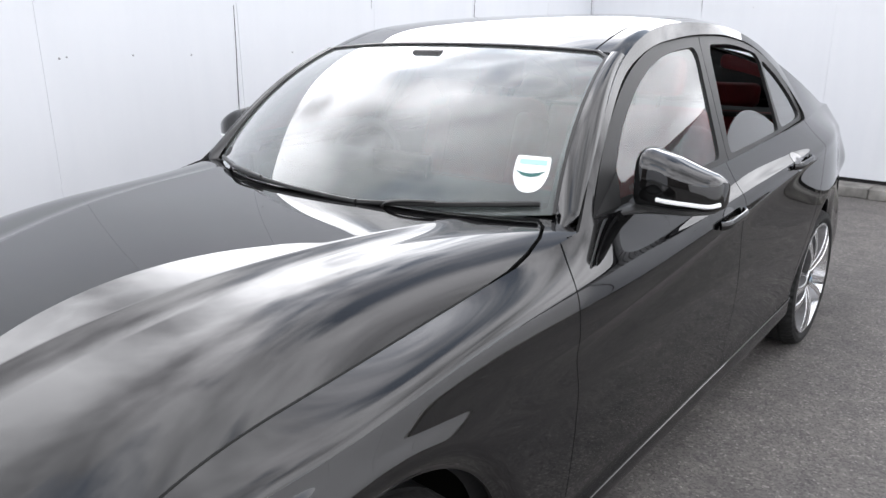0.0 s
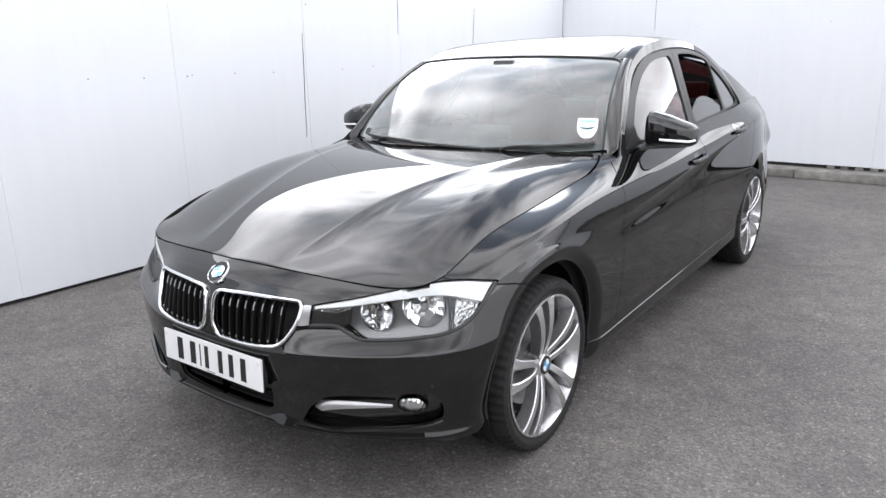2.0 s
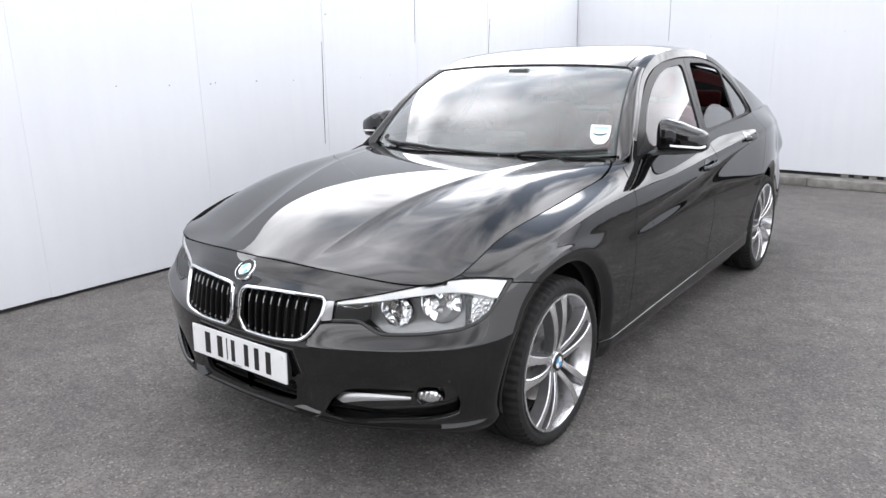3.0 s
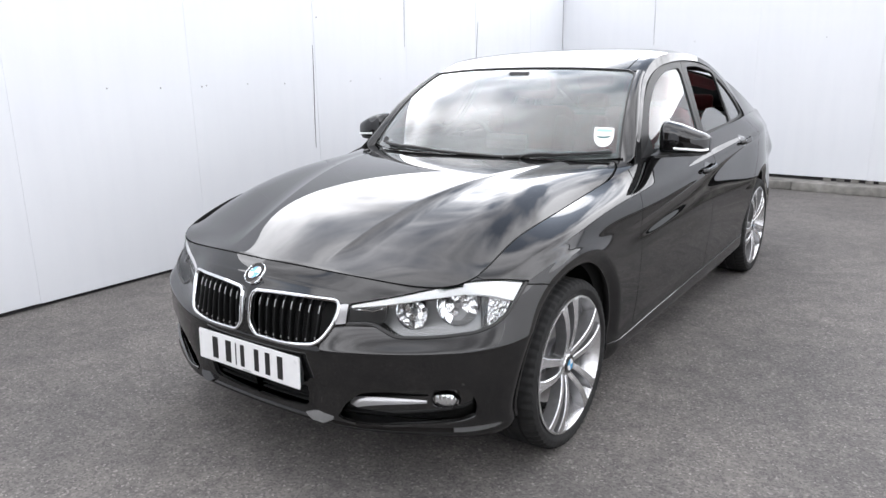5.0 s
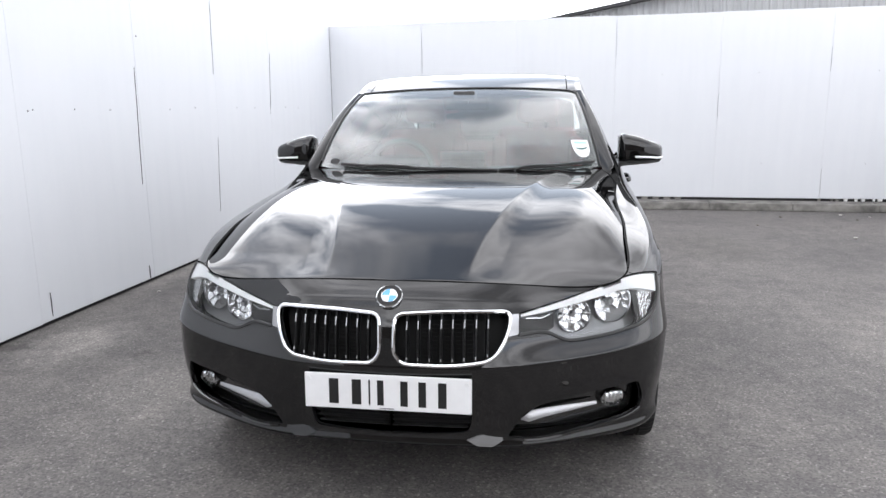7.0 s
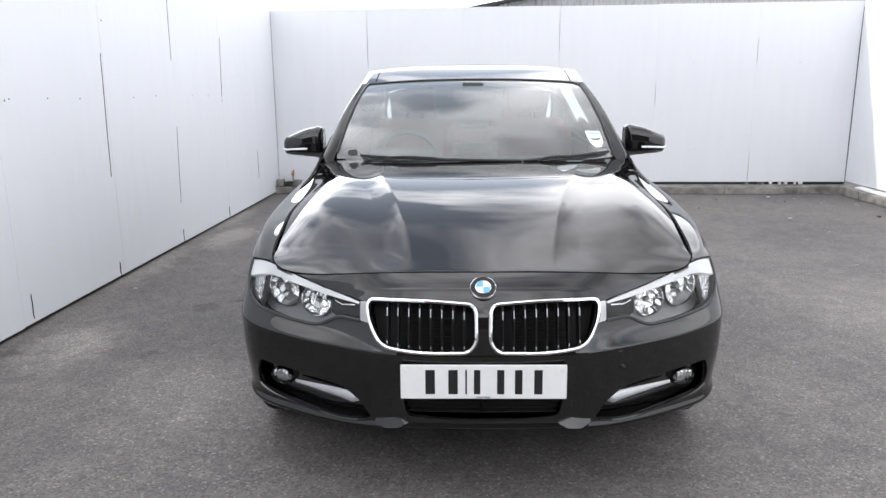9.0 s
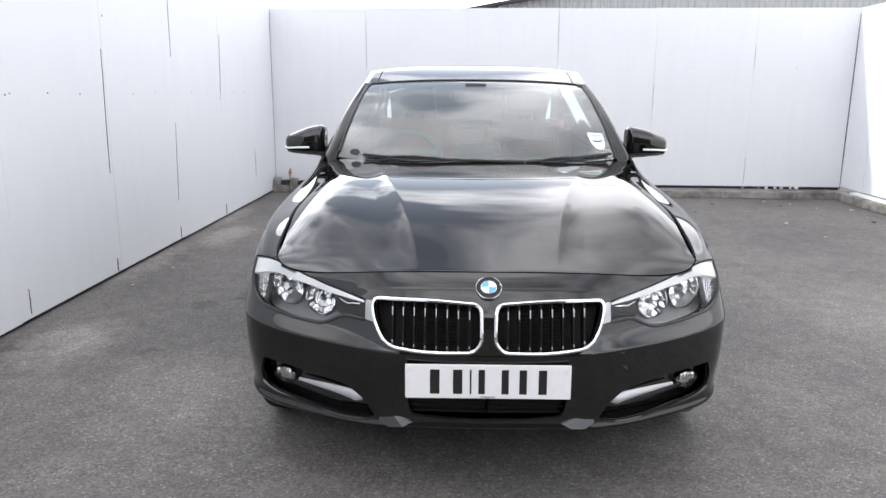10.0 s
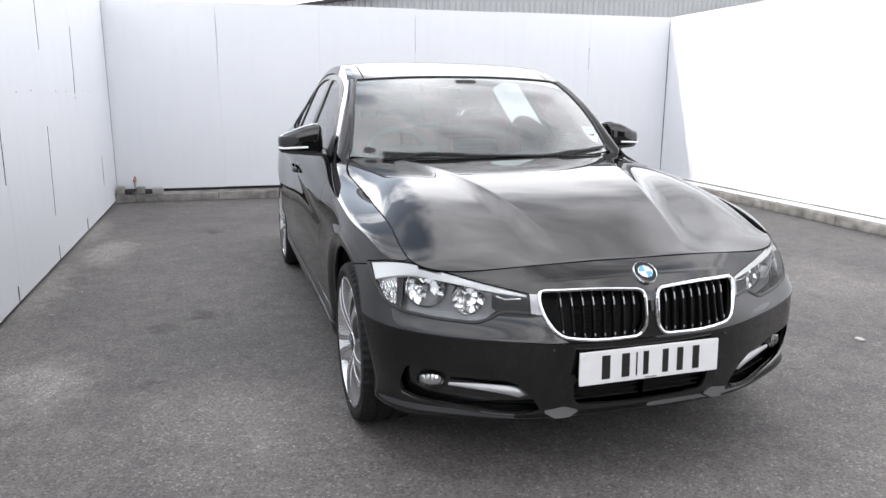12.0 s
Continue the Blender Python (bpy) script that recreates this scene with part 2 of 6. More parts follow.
def board_material():
    """White painted sheet boards with streaks of grime and faint clouding."""
    m, nt, p = mat_nodes("white painted boards")
    n, l = nt.nodes.new, nt.links.new
    tc = n("ShaderNodeTexCoord")
    mp = n("ShaderNodeMapping")
    mp.inputs["Scale"].default_value = (5.0, 5.0, 0.5)
    l(tc.outputs["Object"], mp.inputs[0])
    streak = n("ShaderNodeTexNoise")
    streak.inputs["Scale"].default_value = 2.2
    streak.inputs["Detail"].default_value = 7
    l(mp.outputs[0], streak.inputs["Vector"])
    cloud = n("ShaderNodeTexNoise")
    cloud.inputs["Scale"].default_value = 1.1
    cloud.inputs["Detail"].default_value = 5
    l(tc.outputs["Object"], cloud.inputs["Vector"])
    r = n("ShaderNodeValToRGB")
    r.color_ramp.elements[0].position, r.color_ramp.elements[1].position = 0.25, 0.6
    r.color_ramp.elements[0].color = (0.695, 0.713, 0.742, 1)
    r.color_ramp.elements[1].color = (0.715, 0.731, 0.758, 1)
    l(streak.outputs["Fac"], r.inputs[0])
    r2 = n("ShaderNodeValToRGB")
    r2.color_ramp.elements[0].position, r2.color_ramp.elements[1].position = 0.3, 0.65
    r2.color_ramp.elements[0].color = (0.97, 0.97, 0.972, 1)
    r2.color_ramp.elements[1].color = (1, 1, 1, 1)
    l(cloud.outputs["Fac"], r2.inputs[0])
    mul = n("ShaderNodeMix")
    mul.data_type, mul.blend_type = "RGBA", "MULTIPLY"
    mul.inputs["Factor"].default_value = 1.0
    l(r.outputs[0], mul.inputs["A"])
    l(r2.outputs[0], mul.inputs["B"])
    l(mul.outputs["Result"], p.inputs["Base Color"])
    p.inputs["Roughness"].default_value = 0.55
    b = n("ShaderNodeBump")
    b.inputs["Strength"].default_value = 0.12
    b.inputs["Distance"].default_value = 0.01
    l(cloud.outputs["Fac"], b.inputs["Height"])
    l(b.outputs[0], p.inputs["Normal"])
    return m


PAINT = paint_material()
GLASS = glass_material("clear windscreen glass", (0.80, 0.92, 0.90), 2.7, 0.09)
SIDEGLASS = glass_material("clear side glass", (0.80, 0.92, 0.90), 1.5, 0.05)
TINT = glass_material("dark tinted glass", (0.16, 0.17, 0.17), 1.8, 0.02)
LENS = glass_material("clear lamp cover", (0.96, 0.97, 0.97), 0.6)
BLACK = plain("satin black trim", (0.018, 0.018, 0.018), 0.38, vary=0.2)
GLOSSBLACK = plain("gloss black trim", (0.008, 0.008, 0.008), 0.08, coat=1.0)
FRAMEBLACK = plain("satin black window trim", (0.012, 0.012, 0.012), 0.42, spec=0.3)
VOID = plain("black plastic and gap shade", (0.014, 0.014, 0.014), 0.85, spec=0.2)
RUBBER = plain("tyre rubber", (0.014, 0.014, 0.014), 0.75, spec=0.3, vary=0.25, scale=30, bump=0.3, bscale=300)
CHROME = plain("chrome", (0.86, 0.87, 0.88), 0.07, 1.0)
SILVER = plain("machined silver alloy", (0.74, 0.74, 0.75), 0.24, 0.9, coat=0.3, vary=0.04)
DARKALLOY = plain("dark grey wheel lacquer", (0.24, 0.24, 0.245), 0.35, 0.7, vary=0.1)
STEEL = plain("turned brake steel", (0.42, 0.41, 0.40), 0.35, 1.0, vary=0.15)
PLATE = plain("white reflective plate", (0.80, 0.80, 0.80), 0.35, coat=0.4, vary=0.02)
INK = plain("plate black", (0.012, 0.012, 0.012), 0.4)
WHITE = plain("white vinyl", (0.82, 0.83, 0.82), 0.5)
PALEGREEN = plain("pale green print", (0.35, 0.62, 0.58), 0.5)
DARKGREEN = plain("dark green print", (0.03, 0.12, 0.11), 0.5)
BLUE = plain("badge blue enamel", (0.08, 0.34, 0.62), 0.15, coat=1.0)
ENAMEL = plain("badge white enamel", (0.82, 0.82, 0.82), 0.15, coat=1.0)
RED = plain("red leather", (0.17, 0.012, 0.016), 0.48, vary=0.18, scale=14, bump=0.25, bscale=160)
DASH = plain("dark dashboard plastic", (0.025, 0.025, 0.026), 0.7, vary=0.2, bump=0.3)
HOUSING = plain("grey lamp housing", (0.24, 0.24, 0.245), 0.30, 0.5, coat=0.4)
REFLECTOR = crystal_material("cut lamp reflector", 160, 0.25)
LAMPWHITE = plain("frosted light guide", (0.93, 0.935, 0.94), 0.45, coat=0.4)
SATIN = plain("satin silver plastic", (0.45, 0.45, 0.46), 0.32, 0.8, vary=0.05)
SLATBLACK = plain("slat black", (0.006, 0.006, 0.006), 0.42, spec=0.25)
RIBBED = crystal_material("ribbed clear reflector", 150, 0.9)
ASPHALT = asphalt_material()
BOARD = board_material()
CONCRETE = plain("weathered concrete", (0.20, 0.192, 0.178), 0.88, vary=0.5, scale=7, bump=0.6, bscale=60)
DARKWALL = plain("dark brown unseen wall", (0.055, 0.047, 0.042), 0.85, vary=0.3, scale=6)
CLADDING = plain("grey profiled cladding", (0.42, 0.43, 0.44), 0.5, vary=0.06, scale=2)
LEAF = plain("dry leaf", (0.07, 0.045, 0.03), 0.8, vary=0.3)
CHIP = plain("pale stone chip", (0.45, 0.43, 0.40), 0.8, vary=0.2)
ROOFDARK = plain("dark roof trim", (0.03, 0.03, 0.033), 0.6, vary=0.2)
GAPBLACK = plain("dark gap shade, joints and rubble", (0.02, 0.02, 0.021), 0.8, vary=0.3)
BRASS = plain("weathered brass", (0.35, 0.27, 0.16), 0.45, 0.8, vary=0.3)
REDPAINT = plain("red valve handle", (0.45, 0.05, 0.04), 0.5)
GREYPIPE = plain("grey plastic pipe", (0.30, 0.30, 0.30), 0.55, vary=0.2)


# ---- mesh helpers ----
def link_mesh(name, verts, faces, material, parent=None, label="", normals=None, smooth=True):
    me = bpy.data.meshes.new(name)
    me.from_pydata([tuple(map(float, v)) for v in verts], [], [tuple(map(int, f)) for f in faces])
    me.materials.append(material)
    if smooth:
        me.polygons.foreach_set("use_smooth", [True] * len(me.polygons))
    if normals is not None:
        me.normals_split_custom_set_from_vertices([tuple(map(float, v)) for v in normals])
    me.update()
    ob = new(name, me)
    if parent:
        ob.parent = parent
    if label:
        ob["label"] = label
    return ob


def part(name, bm, material, parent=None, label="", smooth=False):
    me = bpy.data.meshes.new(name)
    bmesh.ops.recalc_face_normals(bm, faces=bm.faces)
    bm.to_mesh(me)
    bm.free()
    me.materials.append(material)
    if smooth:
        me.polygons.foreach_set("use_smooth", [True] * len(me.polygons))
        me.set_sharp_from_angle(angle=radians(38))
    ob = new(name, me)
    if parent:
        ob.parent = parent
    if label:
        ob["label"] = label
    return ob


def box(x0, x1, y0, y1, z0, z1, bevel=0.0, segs=2, bm=None):
    bm = bm or bmesh.new()
    r = bmesh.ops.create_cube(bm, size=1.0)
    for v in r["verts"]:
        v.co = Vector(((x0 + x1) / 2 + v.co.x * (x1 - x0), (y0 + y1) / 2 + v.co.y * (y1 - y0), (z0 + z1) / 2 + v.co.z * (z1 - z0)))
    if bevel:
        es = list({e for v in r["verts"] for e in v.link_edges})
        bmesh.ops.bevel(bm, geom=es, offset=bevel, segments=segs, profile=0.6, affect="EDGES")
    return bm


def natural(knots, pts):
    """Natural cubic spline through pts at knots; returns a function of an array."""
    k, whole_p = np.asarray(knots, float), np.asarray(pts, float)
    shape = whole_p.shape[1:]
    p = whole_p.reshape(len(k), -1)
    h = np.diff(k)
    n = len(k)
    a = np.zeros((n, n))
    b = np.zeros_like(p)
    a[0, 0] = a[-1, -1] = 1
    for i in range(1, n - 1):
        a[i, i - 1], a[i, i], a[i, i + 1] = h[i - 1], 2 * (h[i - 1] + h[i]), h[i]
        b[i] = 6 * ((p[i + 1] - p[i]) / h[i] - (p[i] - p[i - 1]) / h[i - 1])
    m = np.linalg.solve(a, b)

    def at(x):
        x = np.asarray(x, float)
        flat = x.reshape(-1)
        i = np.clip(np.searchsorted(k, flat) - 1, 0, n - 2)
        t, hi = (flat - k[i])[:, None], h[i][:, None]
        u = hi - t
        r = (m[i] * u ** 3 + m[i + 1] * t ** 3) / (6 * hi) + (p[i] / hi - m[i] * hi / 6) * u + (p[i + 1] / hi - m[i + 1] * hi / 6) * t
        return r.reshape(x.shape + shape)

    return at


def through_points(pts, n, closed=False):
    """n points along a smooth curve through pts."""
    p = np.asarray(pts, float)
    if closed:
        p = np.vstack([p[-3:], p, p[:3]])
    d = np.r_[0, np.cumsum(np.sqrt(np.maximum(np.linalg.norm(np.diff(p, axis=0), axis=1), 1e-9)))]
    f = natural(d, p)
    lo, hi = (d[3], d[-3]) if closed else (d[0], d[-1])
    return f(np.linspace(lo, hi, n, endpoint=not closed))


def rounded(pts, r, n=6):
    """A closed 2D outline with its corners rounded to radius about r (one number, or one a corner)."""
    p = [np.asarray(q, float) for q in pts]
    rs = r if isinstance(r, (list, tuple)) else [r] * len(p)
    out = []
    for i, c in enumerate(p):
        a, b = p[i - 1], p[(i + 1) % len(p)]
        ra = min(rs[i], 0.48 * np.linalg.norm(a - c), 0.48 * np.linalg.norm(b - c))
        s, e = c + (a - c) / np.linalg.norm(a - c) * ra, c + (b - c) / np.linalg.norm(b - c) * ra
        for t in np.linspace(0, 1, n):
            out.append((1 - t) ** 2 * s + 2 * t * (1 - t) * c + t * t * e)
    return np.array(out)


def signed(poly, q):
    """Signed distance of the points q from a closed outline, negative inside."""
    poly, q = np.asarray(poly, float), np.asarray(q, float)
    best = np.full(len(q), 1e9)
    inside = np.zeros(len(q), bool)
    for a, b in zip(poly, np.roll(poly, -1, axis=0)):
        ab = b - a
        t = np.clip(((q - a) @ ab) / max(ab @ ab, 1e-12), 0, 1)
        best = np.minimum(best, np.linalg.norm(q - a - t[:, None] * ab, axis=1))
        cross = (a[1] > q[:, 1]) != (b[1] > q[:, 1])
        if cross.any():
            xs = a[0] + (q[:, 1] - a[1]) / (b[1] - a[1] if abs(b[1] - a[1]) > 1e-12 else 1e-12) * ab[0]
            inside ^= cross & (q[:, 0] < xs)
    return np.where(inside, -best, best)


def side_of(line, q):
    """Signed distance from an open line: negative on its left, going along it."""
    line, q = np.asarray(line, float), np.asarray(q, float)
    best, sign = np.full(len(q), 1e9), np.zeros(len(q))
    segs = list(zip(line[:-1], line[1:]))
    for i, (a, b) in enumerate(segs):
        ab = b - a
        t = ((q - a) @ ab) / (ab @ ab)
        t = np.clip(t, -1e9 if i == 0 else 0, 1e9 if i == len(segs) - 1 else 1)
        d = np.linalg.norm(q - a - t[:, None] * ab, axis=1)
        s = (ab[0] * (q[:, 1] - a[1]) - ab[1] * (q[:, 0] - a[0]))
        new_best = d < best - 1e-12
        best = np.where(new_best, d, best)
        sign = np.where(new_best, np.where(s > 0, -1.0, 1.0), sign)
    return best * sign


class Skin:
    """Triangles with a normal at each vertex: a piece of the car's smooth outer surface."""

    def __init__(self, v, n, f):
        self.v, self.n, self.f = v, n, f

    @classmethod
    def grid(cls, p):
        """From an array of points, rows by columns."""
        du = np.gradient(p, axis=0)
        dv = np.gradient(p, axis=1)
        n = np.cross(du, dv)
        n /= np.maximum(np.linalg.norm(n, axis=2, keepdims=True), 1e-12)
        r, c = p.shape[:2]
        i = np.arange(r * c).reshape(r, c)
        a, b, d, e = i[:-1, :-1].ravel(), i[1:, :-1].ravel(), i[1:, 1:].ravel(), i[:-1, 1:].ravel()
        f = np.vstack([np.c_[a, b, d], np.c_[a, d, e]])
        return cls(p.reshape(-1, 3), n.reshape(-1, 3), f)

    def flip(self):
        return Skin(self.v, -self.n, self.f[:, ::-1])

    def mirror(self):
        s = np.array([-1, 1, 1])
        return Skin(self.v * s, self.n * s, self.f[:, ::-1])

    def clip(self, f):
        """Keeps the part where f, given at each vertex, is negative."""
        ins = f < 0
        c = ins[self.f].sum(1)
        keep = self.f[c == 3]
        new_v, new_n, faces, table = [], [], [keep], {}
        count = len(self.v)
        for k, want in ((1, True), (2, False)):
            t = self.f[c == k]
            if not len(t):
                continue
            first = np.argmax(ins[t] == want, axis=1)
            t = t[np.arange(len(t))[:, None], (first[:, None] + np.arange(3)) % 3]
            a, b, d = t.T

            def cut(i, j):
                lo, hi = np.minimum(i, j), np.maximum(i, j)
                w = (f[lo] / (f[lo] - f[hi]))[:, None]
                return lo * 10000000 + hi, self.v[lo] * (1 - w) + self.v[hi] * w, self.n[lo] * (1 - w) + self.n[hi] * w

            out = []
            for other in (b, d):
                key, vv, nn = cut(a, other)
                ids = np.empty(len(key), int)
                for q, kk in enumerate(key.tolist()):
                    if kk not in table:
                        table[kk] = count + len(new_v)
                        new_v.append(vv[q])
                        new_n.append(nn[q])
                    ids[q] = table[kk]
                out.append(ids)
            ab, ad = out
            faces += [np.c_[a, ab, ad]] if want else [np.c_[b, d, ad], np.c_[b, ad, ab]]
        f2 = np.vstack(faces)
        v = np.vstack([self.v, np.array(new_v).reshape(-1, 3)])
        n = np.vstack([self.n, np.array(new_n).reshape(-1, 3)])
        used, inv = np.unique(f2, return_inverse=True)
        f2 = inv.reshape(-1, 3)
        v, n = v[used], n[used]
        bad = (f2[:, 0] == f2[:, 1]) | (f2[:, 1] == f2[:, 2]) | (f2[:, 0] == f2[:, 2])
        n /= np.maximum(np.linalg.norm(n, axis=1, keepdims=True), 1e-12)
        return Skin(v, n, f2[~bad])

    def push(self, d):
        return Skin(self.v + self.n * d, self.n, self.f)

    def __add__(self, other):
        return Skin(np.vstack([self.v, other.v]), np.vstack([self.n, other.n]), np.vstack([self.f, other.f + len(self.v)]))

    def weld(self):
        key = np.round(self.v, 5)
        _, first, inv = np.unique(key, axis=0, return_index=True, return_inverse=True)
        inv = inv.reshape(-1)
        f = inv[self.f]
        bad = (f[:, 0] == f[:, 1]) | (f[:, 1] == f[:, 2]) | (f[:, 0] == f[:, 2])
        n = np.zeros((len(first), 3))
        np.add.at(n, inv, self.n)
        n /= np.maximum(np.linalg.norm(n, axis=1, keepdims=True), 1e-12)
        return Skin(self.v[first], n, f[~bad])

    def rim(self):
        """Edges that belong to one triangle only, in that triangle's direction."""
        e = np.vstack([self.f[:, [0, 1]], self.f[:, [1, 2]], self.f[:, [2, 0]]])
        key = np.sort(e, axis=1)
        _, inv, cnt = np.unique(key, axis=0, return_inverse=True, return_counts=True)
        return e[cnt[inv.reshape(-1)] == 1]

    def panel(self, name, material, parent, label="", depth=0.012, skip=None):
        """The skin as an object, its edges turned inwards by depth to show its thickness."""
        v, n, f = self.v, self.n, self.f
        if depth:
            e = self.rim()
            if skip is not None and len(e):
                e = e[~(skip(v[e[:, 0]]) & skip(v[e[:, 1]]))]
            if len(e):
                a, b = e[:, 0], e[:, 1]
                k = len(v)
                m = len(e)
                t = v[b] - v[a]
                out = np.cross(t, n[a])
                out /= np.maximum(np.linalg.norm(out, axis=1, keepdims=True), 1e-12)
                ring = np.vstack([v[a], v[b], v[b] - n[b] * depth, v[a] - n[a] * depth])
                i = np.arange(m)
                q0, q1, q2, q3 = k + i, k + m + i, k + 2 * m + i, k + 3 * m + i
                f = np.vstack([f, np.c_[q1, q0, q3], np.c_[q1, q3, q2]])
                v = np.vstack([v, ring])
                n = np.vstack([n, out, out, out, out])
        ob = link_mesh(name, v, f, material, parent, label, n)
        # turned edges of painted panels are coloured black, as shade in the gaps
        if depth > 0 and material is PAINT:
            ob.data.materials.append(VOID)
            flags = np.zeros(len(f), np.int32)
            flags[len(self.f):] = 1
            ob.data.polygons.foreach_set("material_index", flags)
        return ob


def sweep(path, normals, profile, closed=True):
    """A bar along a path: profile points are (across, out) from it. Returns verts, faces."""
    p, n = np.asarray(path, float), np.asarray(normals, float)
    if closed:
        t = np.roll(p, -1, axis=0) - np.roll(p, 1, axis=0)
    else:
        t = np.gradient(p, axis=0)
    t /= np.maximum(np.linalg.norm(t, axis=1, keepdims=True), 1e-12)
    n = n - (n * t).sum(1, keepdims=True) * t
    n /= np.maximum(np.linalg.norm(n, axis=1, keepdims=True), 1e-12)
    b = np.cross(t, n)
    m, k = len(p), len(profile)
    v = np.concatenate([p + b * a + n * o for a, o in profile]).reshape(k, m, 3).transpose(1, 0, 2).reshape(-1, 3)
    f = []
    for i in range(m if closed else m - 1):
        j = (i + 1) % m
        for q in range(k):
            r = (q + 1) % k
            f.append((i * k + q, i * k + r, j * k + r, j * k + q))
    if not closed:
        f.append(tuple(range(k))[::-1])
        f.append(tuple((m - 1) * k + q for q in range(k)))
    return v, f


def bar(name, path, normals, profile, material, parent, label="", closed=True):
    v, f = sweep(path, normals, profile, closed)
    bm = bmesh.new()
    vs = [bm.verts.new(q) for q in v]
    for q in f:
        bm.faces.new([vs[i] for i in q])
    return part(name, bm, material, parent, label, smooth=True)


def oval(w, h, n=8, power=2.6):
    """A rounded profile, w across and h out, centred."""
    out = []
    for k in range(n):
        a = 2 * math.pi * (k + 0.5) / n
        c, s = math.cos(a), math.sin(a)
        out.append((w / 2 * math.copysign(abs(c) ** (2 / power), c), h / 2 * math.copysign(abs(s) ** (2 / power), s)))
    return out


def lathe(profile, n=64, axis="x"):
    """A body of revolution about x: profile of (x, r)."""
    v, f = [], []
    k = len(profile)
    for i in range(n):
        a = 2 * math.pi * i / n
        for x, r in profile:
            v.append((x, r * math.cos(a), r * math.sin(a)))
    for i in range(n):
        j = (i + 1) % n
        for q in range(k - 1):
            f.append((i * k + q, i * k + q + 1, j * k + q + 1, j * k + q))
    return v, f


def solid(name, v, f, material, parent, label="", at=None):
    bm = bmesh.new()
    vs = [bm.verts.new(q) for q in v]
    for q in f:
        try:
            bm.faces.new([vs[i] for i in q])
        except ValueError:
            pass
    bmesh.ops.remove_doubles(bm, verts=bm.verts, dist=0.00002)
    ob = part(name, bm, material, parent, label, smooth=True)
    if at is not None:
        ob.matrix_local = at
    return ob


# ---- the setting ----
def tag_structure(ob, label, category):
    return tagged(ob, label, category, kind="structure")


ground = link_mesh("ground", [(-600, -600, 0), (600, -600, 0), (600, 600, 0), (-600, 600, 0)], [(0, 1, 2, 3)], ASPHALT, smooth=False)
tag_structure(ground, "worn dark grey asphalt with pale stone chips", "ground")

CORNER_L, CORNER_R = Vector((-2.50, 7.46)), Vector((4.84, 7.14))     # feet of the back wall
LEFT_END, RIGHT_END = Vector((-2.56, -7.0)), Vector((4.30, -6.5))
WALL_TOP, WALL_THICK = 2.33, 0.05


def wall_frame(a, b):
    """A wall's own axes: x along it from a to b, y out of its shown face."""
    d = (b - a).normalized()
    m = Matrix(((d.x, -d.y, 0, a.x), (d.y, d.x, 0, a.y), (0, 0, 1, 0), (0, 0, 0, 1)))
    return m, (b - a).length


def boarded_wall(name, a, b, foot, first, step, label):
    """A hoarding of sheet boards from a to b; its shown face lies on the left of that way."""
    m, length = wall_frame(a, b)
    rnd = random.Random(len(name) * 7)
    back = part(name, box(0, length, -0.10, -WALL_THICK - 0.012, foot + 0.02, WALL_TOP - 0.03), BOARD)
    back.matrix_world = m
    tag_structure(back, label, "wall")
    x = first - step * math.ceil(first / step)
    while x < length:
        x0, x1 = max(x, 0), min(x + step, length)
        if x1 - x0 > 0.05:
            lean = rnd.uniform(-0.0012, 0.0012)
            bm = box(x0 + 0.0003, x1 - 0.0003, -WALL_THICK + lean, lean, foot + rnd.uniform(0, 0.006), WALL_TOP + rnd.uniform(-0.004, 0.004), 0.002, 1)
            part("board", bm, BOARD, back)
        x += step
    return back


# left wall runs from the back corner towards the camera, right wall likewise
left = boarded_wall("wall_left", CORNER_L, LEFT_END, 0.022, 0.88, 1.22, "white painted board hoarding in shade with dark joints")
back = boarded_wall("wall_back", CORNER_R, CORNER_L + Vector((-.10, .004)), 0.13, 1.22, 1.22, "pale bluish white board hoarding in shade")
right = boarded_wall("wall_right", RIGHT_END, CORNER_R, 0.138, 0.9, 1.22, "bright sunlit white board hoarding")


def wall_detail(wall, cracks, screws):
    """Joints that have opened, as dark slivers, and screw heads on the boards."""
    for x, z0, z1, w, sway in cracks:
        bm = bmesh.new()
        rows = []
        for q in np.linspace(0, 1, 9):
            half = w / 2 * max(.12, math.sin(math.pi * min(.97, max(.03, q))) ** .6)
            c = x + sway * q + .0012 * math.sin(9 * q + x)
            rows.append([bm.verts.new((c - half, .0030, z0 + (z1 - z0) * q)), bm.verts.new((c + half, .0030, z0 + (z1 - z0) * q)),
                         bm.verts.new((c + half, -.004, z0 + (z1 - z0) * q)), bm.verts.new((c - half, -.004, z0 + (z1 - z0) * q))])
        for a, c in zip(rows, rows[1:]):
            for i in range(4):
                j = (i + 1) % 4
                bm.faces.new((a[i], a[j], c[j], c[i]))
        bm.faces.new(rows[0])
        bm.faces.new(rows[-1][::-1])
        part("open_joint", bm, GAPBLACK, wall)
    for x, z, r in screws:
        bm = bmesh.new()
        bmesh.ops.create_cone(bm, cap_ends=True, segments=8, radius1=r, radius2=r * .7, depth=.004, matrix=Matrix.Translation((x, .0025, z)) @ Matrix.Rotation(radians(-90), 4, "X"))
        part("screw_head", bm, GREYPIPE, wall)


